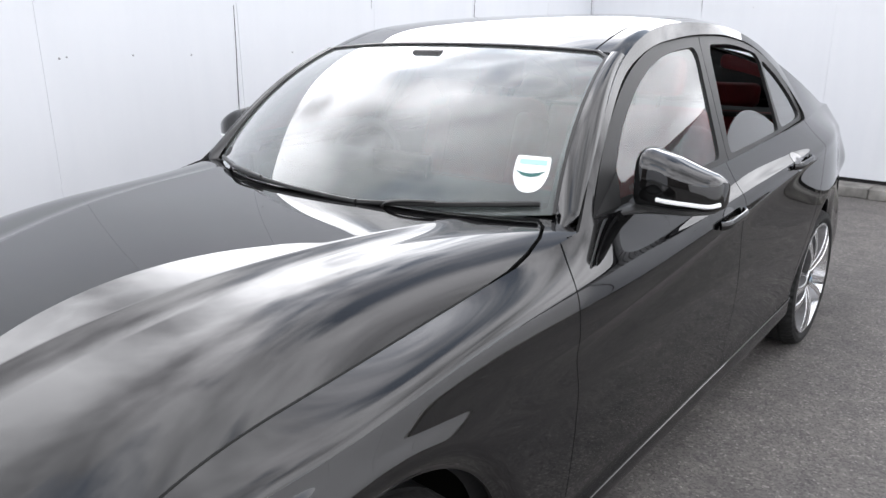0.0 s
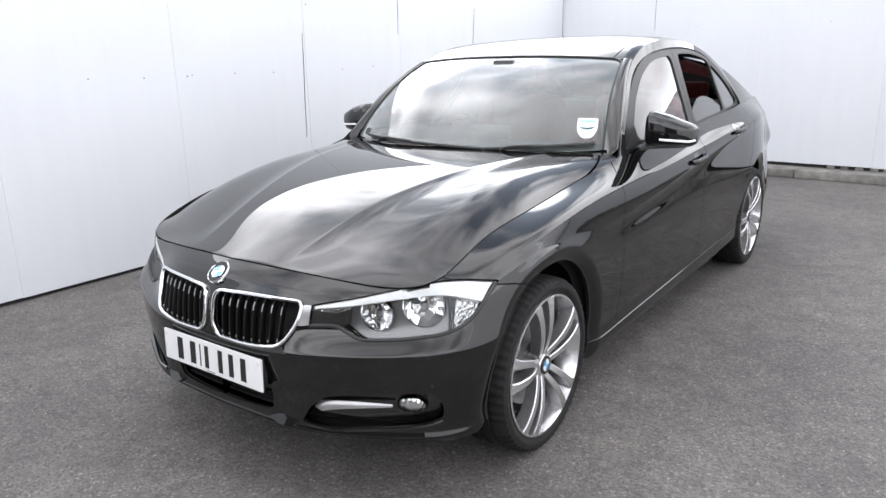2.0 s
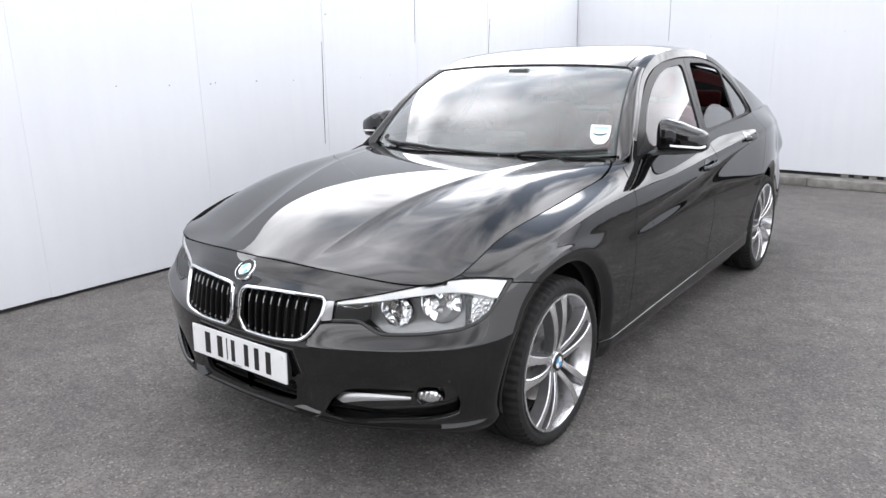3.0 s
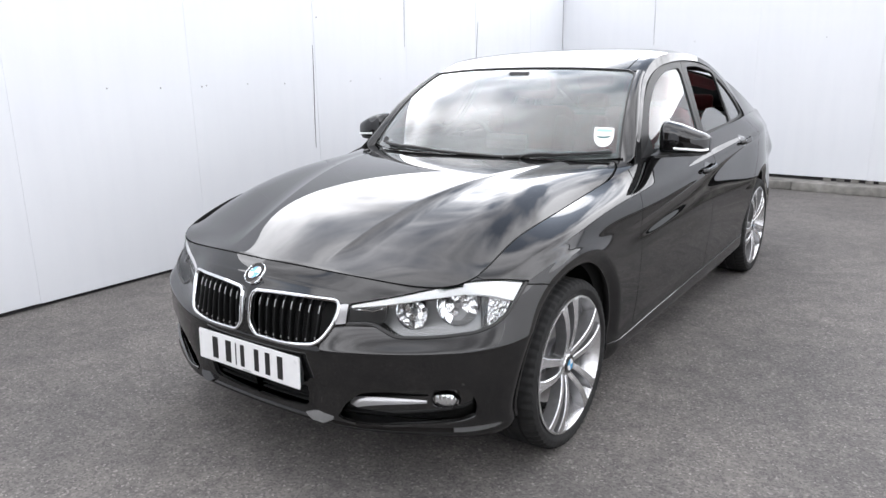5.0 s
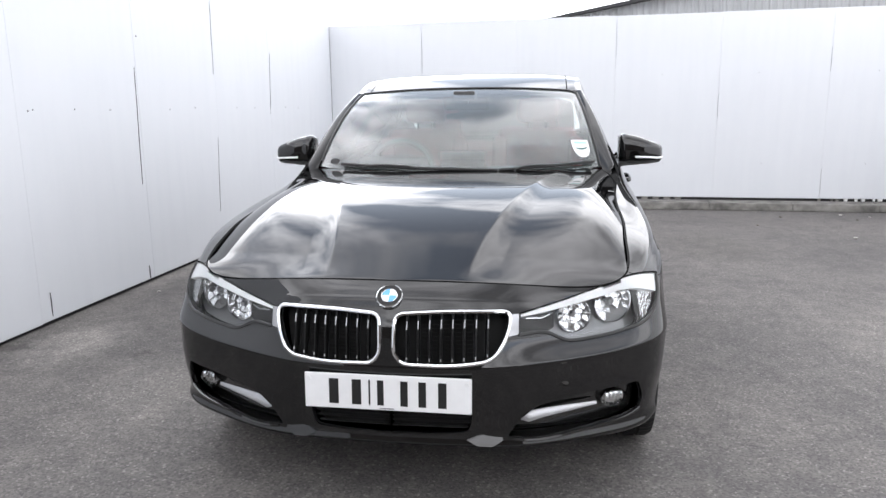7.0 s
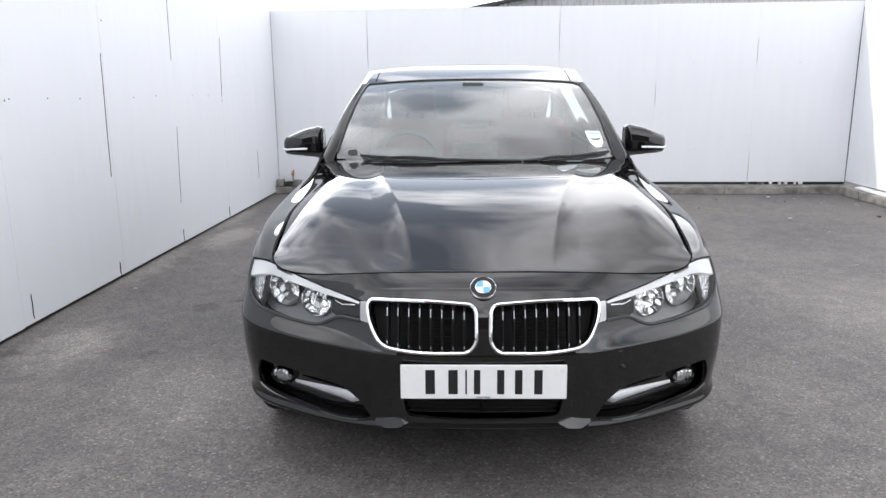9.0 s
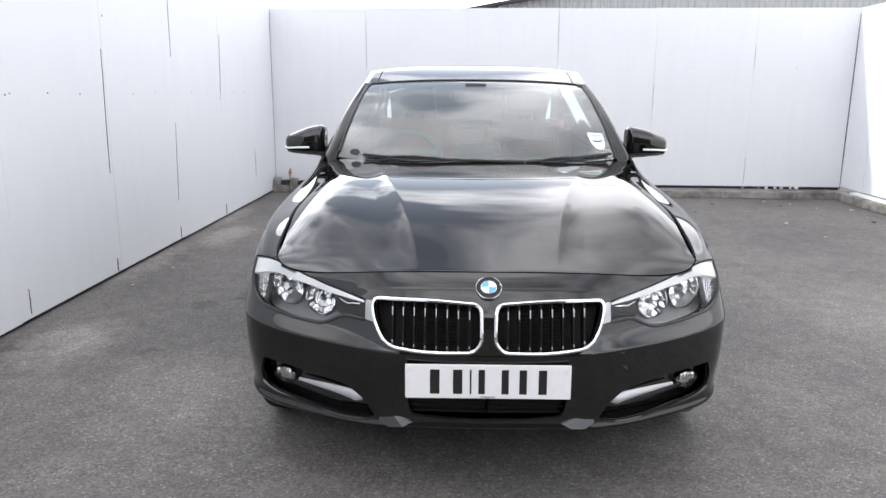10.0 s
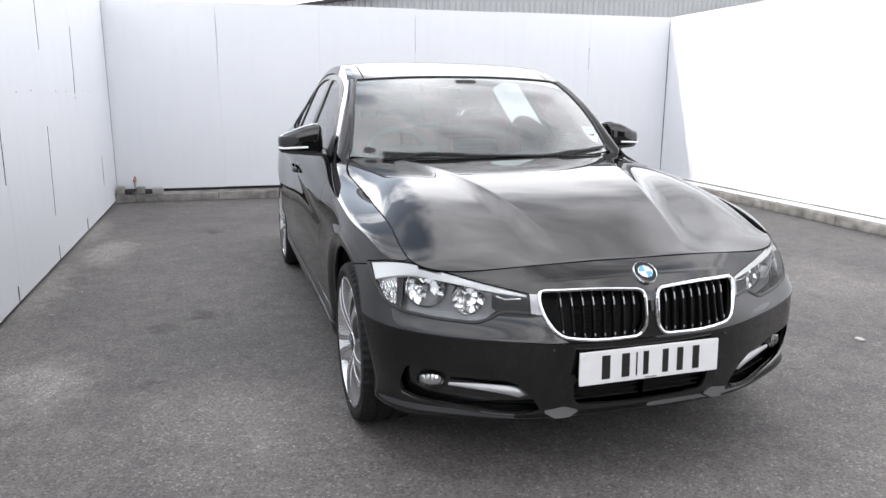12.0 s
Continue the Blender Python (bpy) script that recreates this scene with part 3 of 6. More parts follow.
LX = lambda y: 7.46 - y
wall_detail(left, [(LX(2.87), .74, 1.58, .0036, -.03), (LX(4.06), .37, 1.03, .0036, -.05), (LX(4.11), 1.58, 2.20, .003, -.02), (LX(5.35), 1.27, 1.85, .003, -.05),
                   (LX(2.86), .03, .13, .010, 0), (LX(4.06), .03, .14, .010, 0), (LX(5.33), .03, .14, .010, 0), (LX(1.79), .05, .20, .005, 0), (LX(6.5), .30, .62, .004, 0), (LX(7.445), .1, 2.29, .003, -.01)],
            [(LX(y), 1.285 + .006 * math.sin(7 * y), .0055) for y in (1.08, 1.46, 1.83, 2.20, 2.57, 3.34, 3.74, 4.54, 4.95, 5.77, 6.17)] + [(LX(2.96), 1.80, .007), (LX(1.79), 1.28, .007), (LX(5.34), 1.23, .008)])
# black strip behind the open foot, painting the shade of that gap
foot_gap = part("trim_foot", box(0, 14.3, -.09, -.022, 0.0, .05), GAPBLACK)
foot_gap.matrix_world = wall_frame(CORNER_L, LEFT_END)[0]
tag_structure(foot_gap, "dark strip standing in for the shaded gap at the foot of the boards", "trim")
wall_detail(back, [(.004, .10, 2.26, .014, 0), (1.22, 1.62, 1.90, .0022, 0), (1.22, .14, .5, .0014, 0), (2.44, 1.10, 1.40, .0020, 0), (3.66, 1.8, 2.25, .0012, 0), (6.10, 1.6, 2.2, .0014, 0)], [(x, 1.62, .005) for x in (.7, 2.0, 3.1, 4.2, 5.6)] + [(x, .55, .005) for x in (.75, 1.9, 3.05)])

# ---- the car: master lines of its left half, from nose to tail ----
# Each line: station, x, y, z.  Stations run round the body from the middle of the nose (0)
# past the corner (4), front axle (6), front door (8, 9), rear axle (11) to the middle of the tail (15).
BOTTOM = [(0, 0, .095, .228), (1, .26, .105, .226), (2, .45, .145, .220), (3, .65, .235, .212), (4, .775, .335, .205), (5, .83, .51, .20),
          (6, .845, .774, .19), (7, .845, 1.15, .185), (9, .845, 2.3, .19), (11, .845, 3.584, .21), (13, .72, 4.42, .27), (14, .5, 4.54, .27), (15, 0, 4.58, .27)]
LIP = [(0, 0, .040, .243), (1, .26, .050, .243), (2, .453, .092, .240), (3, .654, .184, .243), (4, .808, .298, .248), (5, .868, .50, .25),
       (6, .868, .774, .24), (7, .870, 1.15, .235), (9, .874, 2.3, .24), (11, .872, 3.584, .27), (13, .745, 4.42, .36), (14, .52, 4.57, .37), (15, 0, 4.61, .37)]
LIPTOP = [(0, 0, .043, .268), (1, .26, .053, .268), (2, .45, .095, .266), (3, .652, .188, .270), (4, .805, .301, .278), (5, .872, .50, .29),
          (6, .880, .774, .29), (7, .868, 1.15, .29), (9, .872, 2.3, .295), (11, .875, 3.584, .33), (13, .755, 4.42, .41), (14, .53, 4.58, .42), (15, 0, 4.62, .42)]
LOW = [(0, 0, .036, .365), (1, .26, .046, .365), (2, .45, .086, .365), (3, .653, .180, .37), (4, .814, .293, .38), (5, .882, .50, .40),
       (6, .890, .774, .40), (7, .874, 1.15, .36), (9, .876, 2.3, .37), (10, .880, 3.0, .38), (11, .884, 3.584, .42), (12, .825, 4.1, .45), (13, .765, 4.42, .48), (14, .54, 4.60, .48), (15, 0, 4.63, .48)]
BELLY = [(0, 0, .018, .492), (1, .26, .027, .494), (2, .45, .076, .500), (3, .653, .171, .507), (4, .825, .300, .522), (5, .887, .50, .535),
         (6, .902, .774, .55), (7, .888, 1.15, .53), (9, .892, 2.3, .54), (10, .897, 3.0, .555), (11, .898, 3.584, .57), (12, .806, 4.1, .60), (13, .752, 4.42, .62), (14, .55, 4.6, .62), (15, 0, 4.63, .62)]
BREAK = [(0, 0, .020, .512), (1, .26, .030, .514), (2, .45, .080, .520), (3, .653, .176, .527), (4, .826, .304, .542), (5, .886, .502, .558),
         (6, .9025, .774, .60), (7, .8885, 1.15, .565), (9, .8925, 2.3, .595), (10, .8975, 3.0, .618), (11, .8985, 3.584, .635), (12, .807, 4.1, .66), (13, .752, 4.42, .68), (14, .547, 4.59, .68), (15, 0, 4.62, .68)]
LEDGE = [(0, 0, .024, .585), (1, .26, .046, .582), (2, .45, .120, .568), (3, .65, .222, .573), (4, .819, .343, .598), (5, .873, .512, .63),
         (6, .901, .774, .655), (7, .888, 1.15, .62), (8, .8885, 1.65, .637), (9, .8915, 2.3, .655), (10, .897, 3.0, .680), (11, .897, 3.584, .70), (12, .806, 4.1, .73), (13, .765, 4.42, .74), (14, .54, 4.58, .74), (15, 0, 4.61, .74)]
UNDER = [(0, 0, .044, .655), (1, .26, .070, .650), (2, .45, .142, .638), (3, .65, .243, .640), (4, .817, .382, .66), (5, .862, .53, .69),
         (6, .892, .774, .72), (7, .879, 1.15, .700), (8, .878, 1.65, .722), (9, .8845, 2.3, .786), (10, .8910, 3.0, .856), (11, .880, 3.584, .875), (12, .786, 4.1, .87), (13, .724, 4.42, .862), (14, .53, 4.57, .86), (15, 0, 4.60, .86)]
CREASE = [(0, 0, .070, .702), (1, .26, .098, .693), (2, .45, .163, .678), (3, .651, .252, .683), (4, .802, .405, .702), (5, .850, .54, .722),
          (6, .872, .774, .758), (7, .876, 1.15, .736), (8, .884, 1.65, .755), (9, .889, 2.3, .818), (10, .893, 3.0, .885), (11, .876, 3.584, .908), (12, .774, 4.1, .907), (13, .712, 4.42, .903), (14, .52, 4.565, .90), (15, 0, 4.59, .90)]
SHOULDER = [(0, 0, .098, .727), (1, .26, .124, .720), (2, .45, .1755, .701), (3, .643, .252, .699), (4, .768, .375, .720), (5, .815, .54, .772),
            (6, .842, .774, .811), (7, .846, 1.15, .849), (8, .852, 1.65, .870), (9, .856, 2.3, .905), (10, .860, 3.0, .940), (11, .840, 3.584, .965), (12, .734, 4.1, .970), (13, .672, 4.42, .958), (14, .49, 4.55, .94), (15, 0, 4.58, .94)]
TOPLINE = [(0, 0, .125, .744), (1, .26, .145, .738), (2, .45, .188, .722), (3, .625, .248, .708), (4, .732, .345, .737), (5, .745, .54, .804),
           (6, .752, .774, .842), (7, .752, 1.15, .882), (7.5, .776, 1.40, .925), (8, .806, 1.65, .962), (9, .806, 2.3, .985), (10, .800, 3.0, 1.008), (11, .775, 3.5, 1.030), (12, .690, 4.1, 1.028), (13, .635, 4.42, 1.008), (14, .46, 4.53, .98), (15, 0, 4.57, .98)]


def between(lower, upper):
    """A line half-way up the shoulder: midway on the nose, steep along the doors."""
    lo_f = natural([q[0] for q in lower], [q[1:] for q in lower])
    out = []
    for st, x, y, z in upper:
        a = lo_f(st)
        k = min(max((st - 5) / 2.2, 0), 1) * (1 - min(max((st - 11) / 1.5, 0), 1))
        out.append((st, (a[0] + x) / 2 + k * ((a[0] - .0055) - (a[0] + x) / 2), (a[1] + y) / 2, (a[2] + z) / 2))
    return out


UPPER = between(CREASE, SHOULDER)


def half_body(lines, ns, nv):
    s = np.linspace(0, 15, ns)
    rows = []
    for line in lines:
        a = np.array(line)
        rows.append(natural(a[:, 0], a[:, 1:])(s))
    c = np.array(rows)                                    # line, station, xyz
    c[:, 0, 0] = 0
    # a tight edge along the body crease
    i = lines.index(CREASE)
    w = (.36 - .26 * np.clip((s - 5.2) / 2.2, 0, 1))[:, None]
    c = np.concatenate([c[:i], [c[i] * (1 - w) + c[i - 1] * w], [c[i]], [c[i] * (1 - w) + c[i + 1] * w], c[i + 1:]])
    seg = np.sqrt(np.linalg.norm(np.diff(c, axis=0), axis=2)).mean(1)
    k = np.r_[0, np.cumsum(seg)]
    f = natural(k, c)
    # as many rows between two lines as their distance asks for
    return s, f(np.linspace(0, k[-1], nv)).transpose(1, 0, 2)


LINES = [BOTTOM, LIP, LIPTOP, LOW, BELLY, BREAK, LEDGE, UNDER, CREASE, UPPER, SHOULDER, TOPLINE]
ST, RING_P = half_body(LINES, 640, 170)
for yc_, zc_, r_out in ((.786, .312, .425), (3.575, .312, .405)):
    # the skin rolls inwards to the edge of each wheel arch
    reach = np.clip((r_out - np.hypot(RING_P[..., 1] - yc_, (RING_P[..., 2] - zc_) * .985)) / .055, 0, 1)
    RING_P[..., 0] -= np.where(RING_P[..., 0] > .6, .024 * reach ** 1.6, 0)
RING = Skin.grid(RING_P)
if RING.n[np.argmax(RING.v[:, 0])][0] < 0:
    RING = RING.flip()
STATION = np.repeat(ST, RING_P.shape[1])
top_at = natural(np.array(TOPLINE)[:, 0], np.array(TOPLINE)[:, 1:])

from mathutils.bvhtree import BVHTree


def tree_of(skin):
    return BVHTree.FromPolygons([tuple(p) for p in skin.v.tolist()], skin.f.tolist())


RING_TREE = tree_of(RING)


def on_front(x, z):
    """The point and normal of the nose at x, z (x may be negative)."""
    sx = -1 if x < 0 else 1
    hit = RING_TREE.ray_cast(Vector((max(abs(x), 1e-4), -2, z)), Vector((0, 1, 0)))
    p, n = hit[0], hit[1]
    if p is None:
        p, n, *_ = RING_TREE.find_nearest(Vector((abs(x), 0.1, z)))
    if n.y > 0:
        n = -n
    return Vector((p.x * sx, p.y, p.z)), Vector((n.x * sx, n.y, n.z))


def on_side(y, z):
    hit = RING_TREE.ray_cast(Vector((2, y, z)), Vector((-1, 0, 0)))
    p, n = hit[0], hit[1]
    if p is None:
        p, n, *_ = RING_TREE.find_nearest(Vector((0.88, y, z)))
    return p, (n if n.x > 0 else -n)


# ---- bonnet and cowl surface ----
def smooth01(x):
    x = np.clip(x, 0, 1)
    return x * x * (3 - 2 * x)


def bonnet_grid(na=280, nb=200):
    """From the leading edge to the foot of the windscreen, left half."""
    a = np.linspace(0, 1, na)
    b = np.linspace(0, 1, nb)
    s_corner = 3.9
    front = top_at(a * s_corner)
    side = top_at(s_corner + b ** 0.9 * (8.0 - s_corner))
    y_mid = .125 + b * (1.40 - .125)
    z_mid = natural([.125, .28, .45, .62, .8, 1.0, 1.15, 1.3, 1.40], [.744, .795, .847, .887, .917, .9385, .9485, .956, .960])(y_mid)
    x_rear = a * side[-1, 0]
    y_rear = y_mid[-1] + (side[-1, 1] - y_mid[-1]) * a ** 2.0
    z_rear = z_mid[-1] + (side[-1, 2] - z_mid[-1]) * a ** 3
    A, B = np.meshgrid(a, b, indexing="ij")
    mid = np.stack([0 * b, y_mid, z_mid], 1)
    rear = np.stack([x_rear, y_rear, z_rear], 1)
    p = np.zeros((na, nb, 3))
    for k in range(2):
        left_right = (1 - A) * mid[None, :, k] + A * side[None, :, k]
        fr = (1 - B) * front[:, None, k] + B * rear[:, None, k]
        corners = (1 - A) * (1 - B) * mid[0, k] + A * (1 - B) * side[0, k] + (1 - A) * B * mid[-1, k] + A * B * side[-1, k]
        p[..., k] = left_right + fr - corners
    # cross-sections at constant y: nearly flat, then a quick fall to the wing
    edge = np.array(TOPLINE)
    edge_at = natural(edge[:10, 0], edge[:10, 1:])(np.linspace(0, 8, 9000))
    mid_at = natural([.125, .28, .45, .62, .8, 1.0, 1.15, 1.3, 1.45, 1.66], [.744, .801, .860, .905, .937, .957, .963, .965, .966, .965])
    Y = np.clip(p[..., 1], .125, 1.65)
    xe, ze, zm = np.interp(Y, edge_at[:, 1], edge_at[:, 0]), np.interp(Y, edge_at[:, 1], edge_at[:, 2]), mid_at(Y)
    u = np.clip(p[..., 0] / np.maximum(xe, 1e-4), 0, 1)
    g = smooth01((Y - .13) / .85)
    k = .75 + (.09 - .75) * g
    z = zm - (zm - ze) * (k * u ** 2 + (1 - k) * u ** (4.5 + 5.5 * g))
    x_crest = .905 * side[:, 0]
    # the raised middle folds down at a crease that runs from the grille to the pillar
    x = p[..., 0]
    crease_x = .225 + .330 * (0.45 * B + 0.55 * B * B)
    fade = smooth01(B / 0.14) * (1 - smooth01((B - 0.80) / 0.20))
    d = x - crease_x
    past = 0.0022 * np.log1p(np.exp(np.clip(d / 0.0022, -40, 40)))
    room = np.maximum(x_crest[None, :] + .03 - crease_x, 0.06)
    z = z - fade * 0.017 * (1 - np.exp(-past / 0.060)) * (1 - smooth01(past / room))
    # outside the crease the sheet swells to a second crest beside the wing
    swell = smooth01((B - .10) / .30) * (1 - smooth01((B - .78) / .22))
    z = z + swell * .007 * np.exp(-((u - .82) / .17) ** 2)
    p[..., 2] = z
    return p


BONNET = Skin.grid(bonnet_grid())
if BONNET.n[len(BONNET.n) // 2][2] < 0:
    BONNET = BONNET.flip()

# ---- greenhouse lines ----
RAIL = [(.775, 1.545, .965), (.735, 1.68, 1.085), (.685, 1.83, 1.205), (.635, 2.0, 1.305), (.612, 2.2, 1.383), (.603, 2.5, 1.414), (.601, 2.8, 1.406),
        (.606, 3.1, 1.366), (.617, 3.4, 1.286), (.634, 3.7, 1.176), (.660, 4.0, 1.070), (.678, 4.12, 1.034)]
rail_y = natural([r[1] for r in RAIL], [(r[0], r[2]) for r in RAIL])
belt_y = natural([t[2] for t in TOPLINE[8:15]], [(t[1], t[3]) for t in TOPLINE[8:15]])


def side_glass_grid(ny=330, nq=70):
    """The flank above the belt: pillars, door frames and side windows."""
    y = np.linspace(1.49, 4.10, ny)
    q = np.linspace(0, 1, nq)
    bx, bz = belt_y(y).T
    rx, rz = rail_y(y).T
    rz = np.maximum(rz, bz + 0.002)
    p = np.zeros((ny, nq, 3))
    p[..., 1] = y[:, None]
    p[..., 2] = bz[:, None] + (rz - bz)[:, None] * q
    rise = (rz - bz)
    gain = np.clip((bx - rx) / (.42 * rise + .20 * rise ** 2), .6, 1.5)
    dz = p[..., 2] - bz[:, None]
    p[..., 0] = bx[:, None] - gain[:, None] * (.42 * dz + .20 * dz ** 2)
    return p


FLANK = Skin.grid(side_glass_grid())
if FLANK.n[len(FLANK.n) // 2][0] < 0:
    FLANK = FLANK.flip()


def patch(base, top, bulge, nb, lift=None, power=1.0):
    """A sheet between two lines of points, bowed out of its plane."""
    base, top = np.asarray(base), np.asarray(top)
    t = np.linspace(0, 1, nb)[None, :, None]
    p = base[:, None] * (1 - t) + top[:, None] * t
    out = np.array(bulge)
    return p + out * (4 * t * (1 - t))


A = np.linspace(0, 1, 70)
# windscreen: foot and head lines of the left half
WS_FOOT = np.stack([.705 * A, 1.335 + .220 * A ** 2.2, .952 + .018 * A ** 2], 1)
WS_HEAD = np.stack([.588 * A, 1.955 + .060 * A ** 2.2, 1.352 - .022 * A ** 2.4], 1)
SCREEN = Skin.grid(patch(WS_FOOT, WS_HEAD, (0, -.028, .034), 60))
if SCREEN.n[len(SCREEN.n) // 2][2] < 0:
    SCREEN = SCREEN.flip()


def roof_grid(na=70, nb=110):
    b = np.linspace(0, 1, nb)
    y_edge = 2.02 + b * (3.33 - 2.02)
    edge_xz = rail_y(y_edge)
    y_mid = 1.957 + b * (3.36 - 1.957)
    z_mid = natural([1.957, 2.2, 2.55, 2.9, 3.36], [1.3525, 1.411, 1.448, 1.444, 1.356])(y_mid)
    p = np.zeros((na, nb, 3))
    a = np.linspace(0, 1, na)[:, None]
    p[..., 0] = a * edge_xz[None, :, 0]
    p[..., 1] = y_mid + (y_edge - y_mid) * a ** 2
    w = 0.40 * a ** 2 + 0.60 * a ** 6
    p[..., 2] = z_mid * (1 - w) + edge_xz[None, :, 1] * w
    head = np.stack([np.interp(p[:, 0, 0], WS_HEAD[:, 0], WS_HEAD[:, k]) for k in range(3)], 1)
    fall = (1 - smooth01(b / 0.25))[None, :]
    inner = (p[:, :1, 0] <= WS_HEAD[-1, 0])
    p[..., 2] += np.where(inner, (head[:, None, 2] - p[:, :1, 2]), (WS_HEAD[-1, 2] - p[:, :1, 2]) * (1 - smooth01((p[:, :1, 0] - .588) / .04))) * fall
    return p


ROOF = Skin.grid(roof_grid())
if ROOF.n[len(ROOF.n) // 2][2] < 0:
    ROOF = ROOF.flip()

# A-pillar strip between the windscreen's edge and the rail
PILLAR_N = 60
pq = np.linspace(0, 1, PILLAR_N)
FOOT = 7                                              # rows that carry the pillar down into the wing
PILLAR_IN = np.stack([np.interp(pq, np.linspace(0, 1, 60), SCREEN.v.reshape(70, 60, 3)[-1, :, k]) for k in range(3)], 1)
py = 1.56 + pq * (2.03 - 1.56)
PILLAR_OUT = np.stack([rail_y(py)[:, 0], py, rail_y(py)[:, 1]], 1)
for _ in range(FOOT):
    PILLAR_IN = np.vstack([2 * PILLAR_IN[0] - PILLAR_IN[1], PILLAR_IN])
    PILLAR_OUT = np.vstack([2 * PILLAR_OUT[0] - PILLAR_OUT[1] - np.array([.004, 0, .002]), PILLAR_OUT])
PILLAR = Skin.grid(patch(PILLAR_IN + np.array([.004, 0, .002]), PILLAR_OUT, (.010, -.010, .006), 16))
if PILLAR.n[len(PILLAR.n) // 2][2] < 0:
    PILLAR = PILLAR.flip()

# rear screen and boot lid
RS_HEAD = np.stack([.60 * A, 3.36 - .04 * A ** 2, 1.340 - .07 * A ** 3], 1)
RS_FOOT = np.stack([.63 * A, 3.98 - .08 * A ** 2, 1.060 - .005 * A], 1)
REARSCREEN = Skin.grid(patch(RS_HEAD, RS_FOOT, (0, .01, .02), 30))
if REARSCREEN.n[len(REARSCREEN.n) // 2][2] < 0:
    REARSCREEN = REARSCREEN.flip()
edge = top_at(np.linspace(11.6, 15, 80))
BOOT_IN = np.stack([RS_FOOT[:, 0][np.clip((np.linspace(1, 0, 80) * 69).astype(int), 0, 69)], 3.98 - .08 * np.linspace(1, 0, 80) ** 2, 1.056 + 0 * edge[:, 0]], 1)
BOOT = Skin.grid(patch(BOOT_IN, edge, (0, 0, .018), 30))
if BOOT.n[len(BOOT.n) // 2][2] < 0:
    BOOT = BOOT.flip()

# ---- outlines of panels, lamps and openings ----
KIDNEY = rounded([(.016, .666), (.20, .675), (.377, .666), (.366, .590), (.325, .520), (.20, .505), (.045, .508), (.014, .545)],
                 [.035, .2, .062, .08, .065, .1, .05, .06], 8)
HEADLAMP = rounded([(.392, .652), (.50, .673), (.623, .706), (.722, .729), (.785, .724), (.842, .707), (.841, .655), (.821, .604), (.775, .578), (.66, .560), (.541, .555), (.470, .592), (.392, .590)],
                   [.004, .05, .05, .04, .03, .006, .03, .03, .04, .05, .03, .02, .004], 6)
FOGPOD = rounded([(.362, .272), (.396, .326), (.452, .374), (.60, .396), (.768, .406), (.788, .345), (.772, .292), (.60, .266), (.44, .254)],
                 [.01, .02, .03, .1, .012, .04, .02, .1, .03], 6)
MOUTH = rounded([(-.258, .372), (.258, .372), (.255, .330), (.245, .286), (.12, .276), (-.12, .276), (-.245, .286), (-.255, .330)], [.02, .02, .03, .02, .05, .05, .02, .03], 5)
ARCH_F = [(.786 + .360 * math.cos(a), .315 + .374 * math.sin(a)) for a in np.linspace(0, 2 * math.pi, 72, endpoint=False)]
ARCH_R = [(3.576 + .352 * math.cos(a), .315 + .352 * math.sin(a)) for a in np.linspace(0, 2 * math.pi, 72, endpoint=False)]
BUMPER_LINE = [(.20, .705), (.465, .699), (.54, .684), (.617, .663), (.75, .640)]
DOOR_F = through_points([(1.475, 1.20), (1.472, .97), (1.435, .90), (1.408, .83), (1.395, .70), (1.388, .50), (1.39, .10)], 40)
DOOR_M = through_points([(2.44, 1.20), (2.435, 1.00), (2.425, .85), (2.415, .60), (2.41, .40), (2.41, .10)], 30)
DOOR_R = through_points([(3.43, 1.20), (3.40, 1.02), (3.37, .90), (3.335, .76), (3.24, .62), (3.17, .48), (3.16, .36), (3.16, .10)], 40)
SILL = [(.9, .264), (1.3, .266), (2.0, .280), (2.6, .298), (3.3, .320), (3.6, .326)]
GAP = 0.0021

car = new("car")
tagged(car, "dark graphite four-door saloon parked on asphalt", "car")


def yz(s):
    return s.v[:, 1:]


def xz(s):
    return s.v[:, [0, 2]]


def both(name, skin, material, label="", depth=0.012, parent=car):
    """The left panel and its mirror image."""
    skin.panel(name, material, parent, label, depth)
    skin.mirror().panel(name, material, parent, label, depth)


def whole(name, skin, material, label="", depth=0.012, parent=car):
    return (skin + skin.mirror()).weld().panel(name, material, parent, label, depth)


# front bumper and wings part at the lamp's tip
over = side_of([(p[1], p[0]) for p in BUMPER_LINE], RING.v[:, [2, 1]])
own = np.minimum((STATION - 4.0) * .18, over)
fb = RING.clip(own + GAP)
fb = fb.clip(np.where(fb.v[:, 1] > 1.2, 1.0, fb.v[:, 1] - 1.0))
fb = fb.clip(-signed(HEADLAMP, xz(fb)) + GAP)
fb = fb.clip(-signed(KIDNEY, xz(fb)) - .006)
fb = fb.clip(-signed(FOGPOD, xz(fb)))
fb = fb.clip(-signed(MOUTH, xz(fb)))
fb = fb.clip(-signed(ARCH_F, yz(fb)))
bumper = whole("bumper", fb, PAINT, "dark graphite front bumper with sport lip", 0.016)

# front wings
fw = RING.clip(np.where(RING.v[:, 1] < .95, -own + GAP, -1.0))
fw = fw.clip(fw.v[:, 1] - 1.6)
fw = fw.clip(np.where(fw.v[:, 1] < .60, -signed(HEADLAMP, xz(fw)) + GAP, -1.0))
fw = fw.clip(-signed(ARCH_F, yz(fw)))
fw = fw.clip(-side_of(DOOR_F, yz(fw)) + GAP)
fw = fw.clip(-side_of(SILL, yz(fw)) * np.where(fw.v[:, 1] > 1.0, -1, 0) + np.where(fw.v[:, 1] > 1.0, GAP, -1))
both("wing", fw, PAINT)

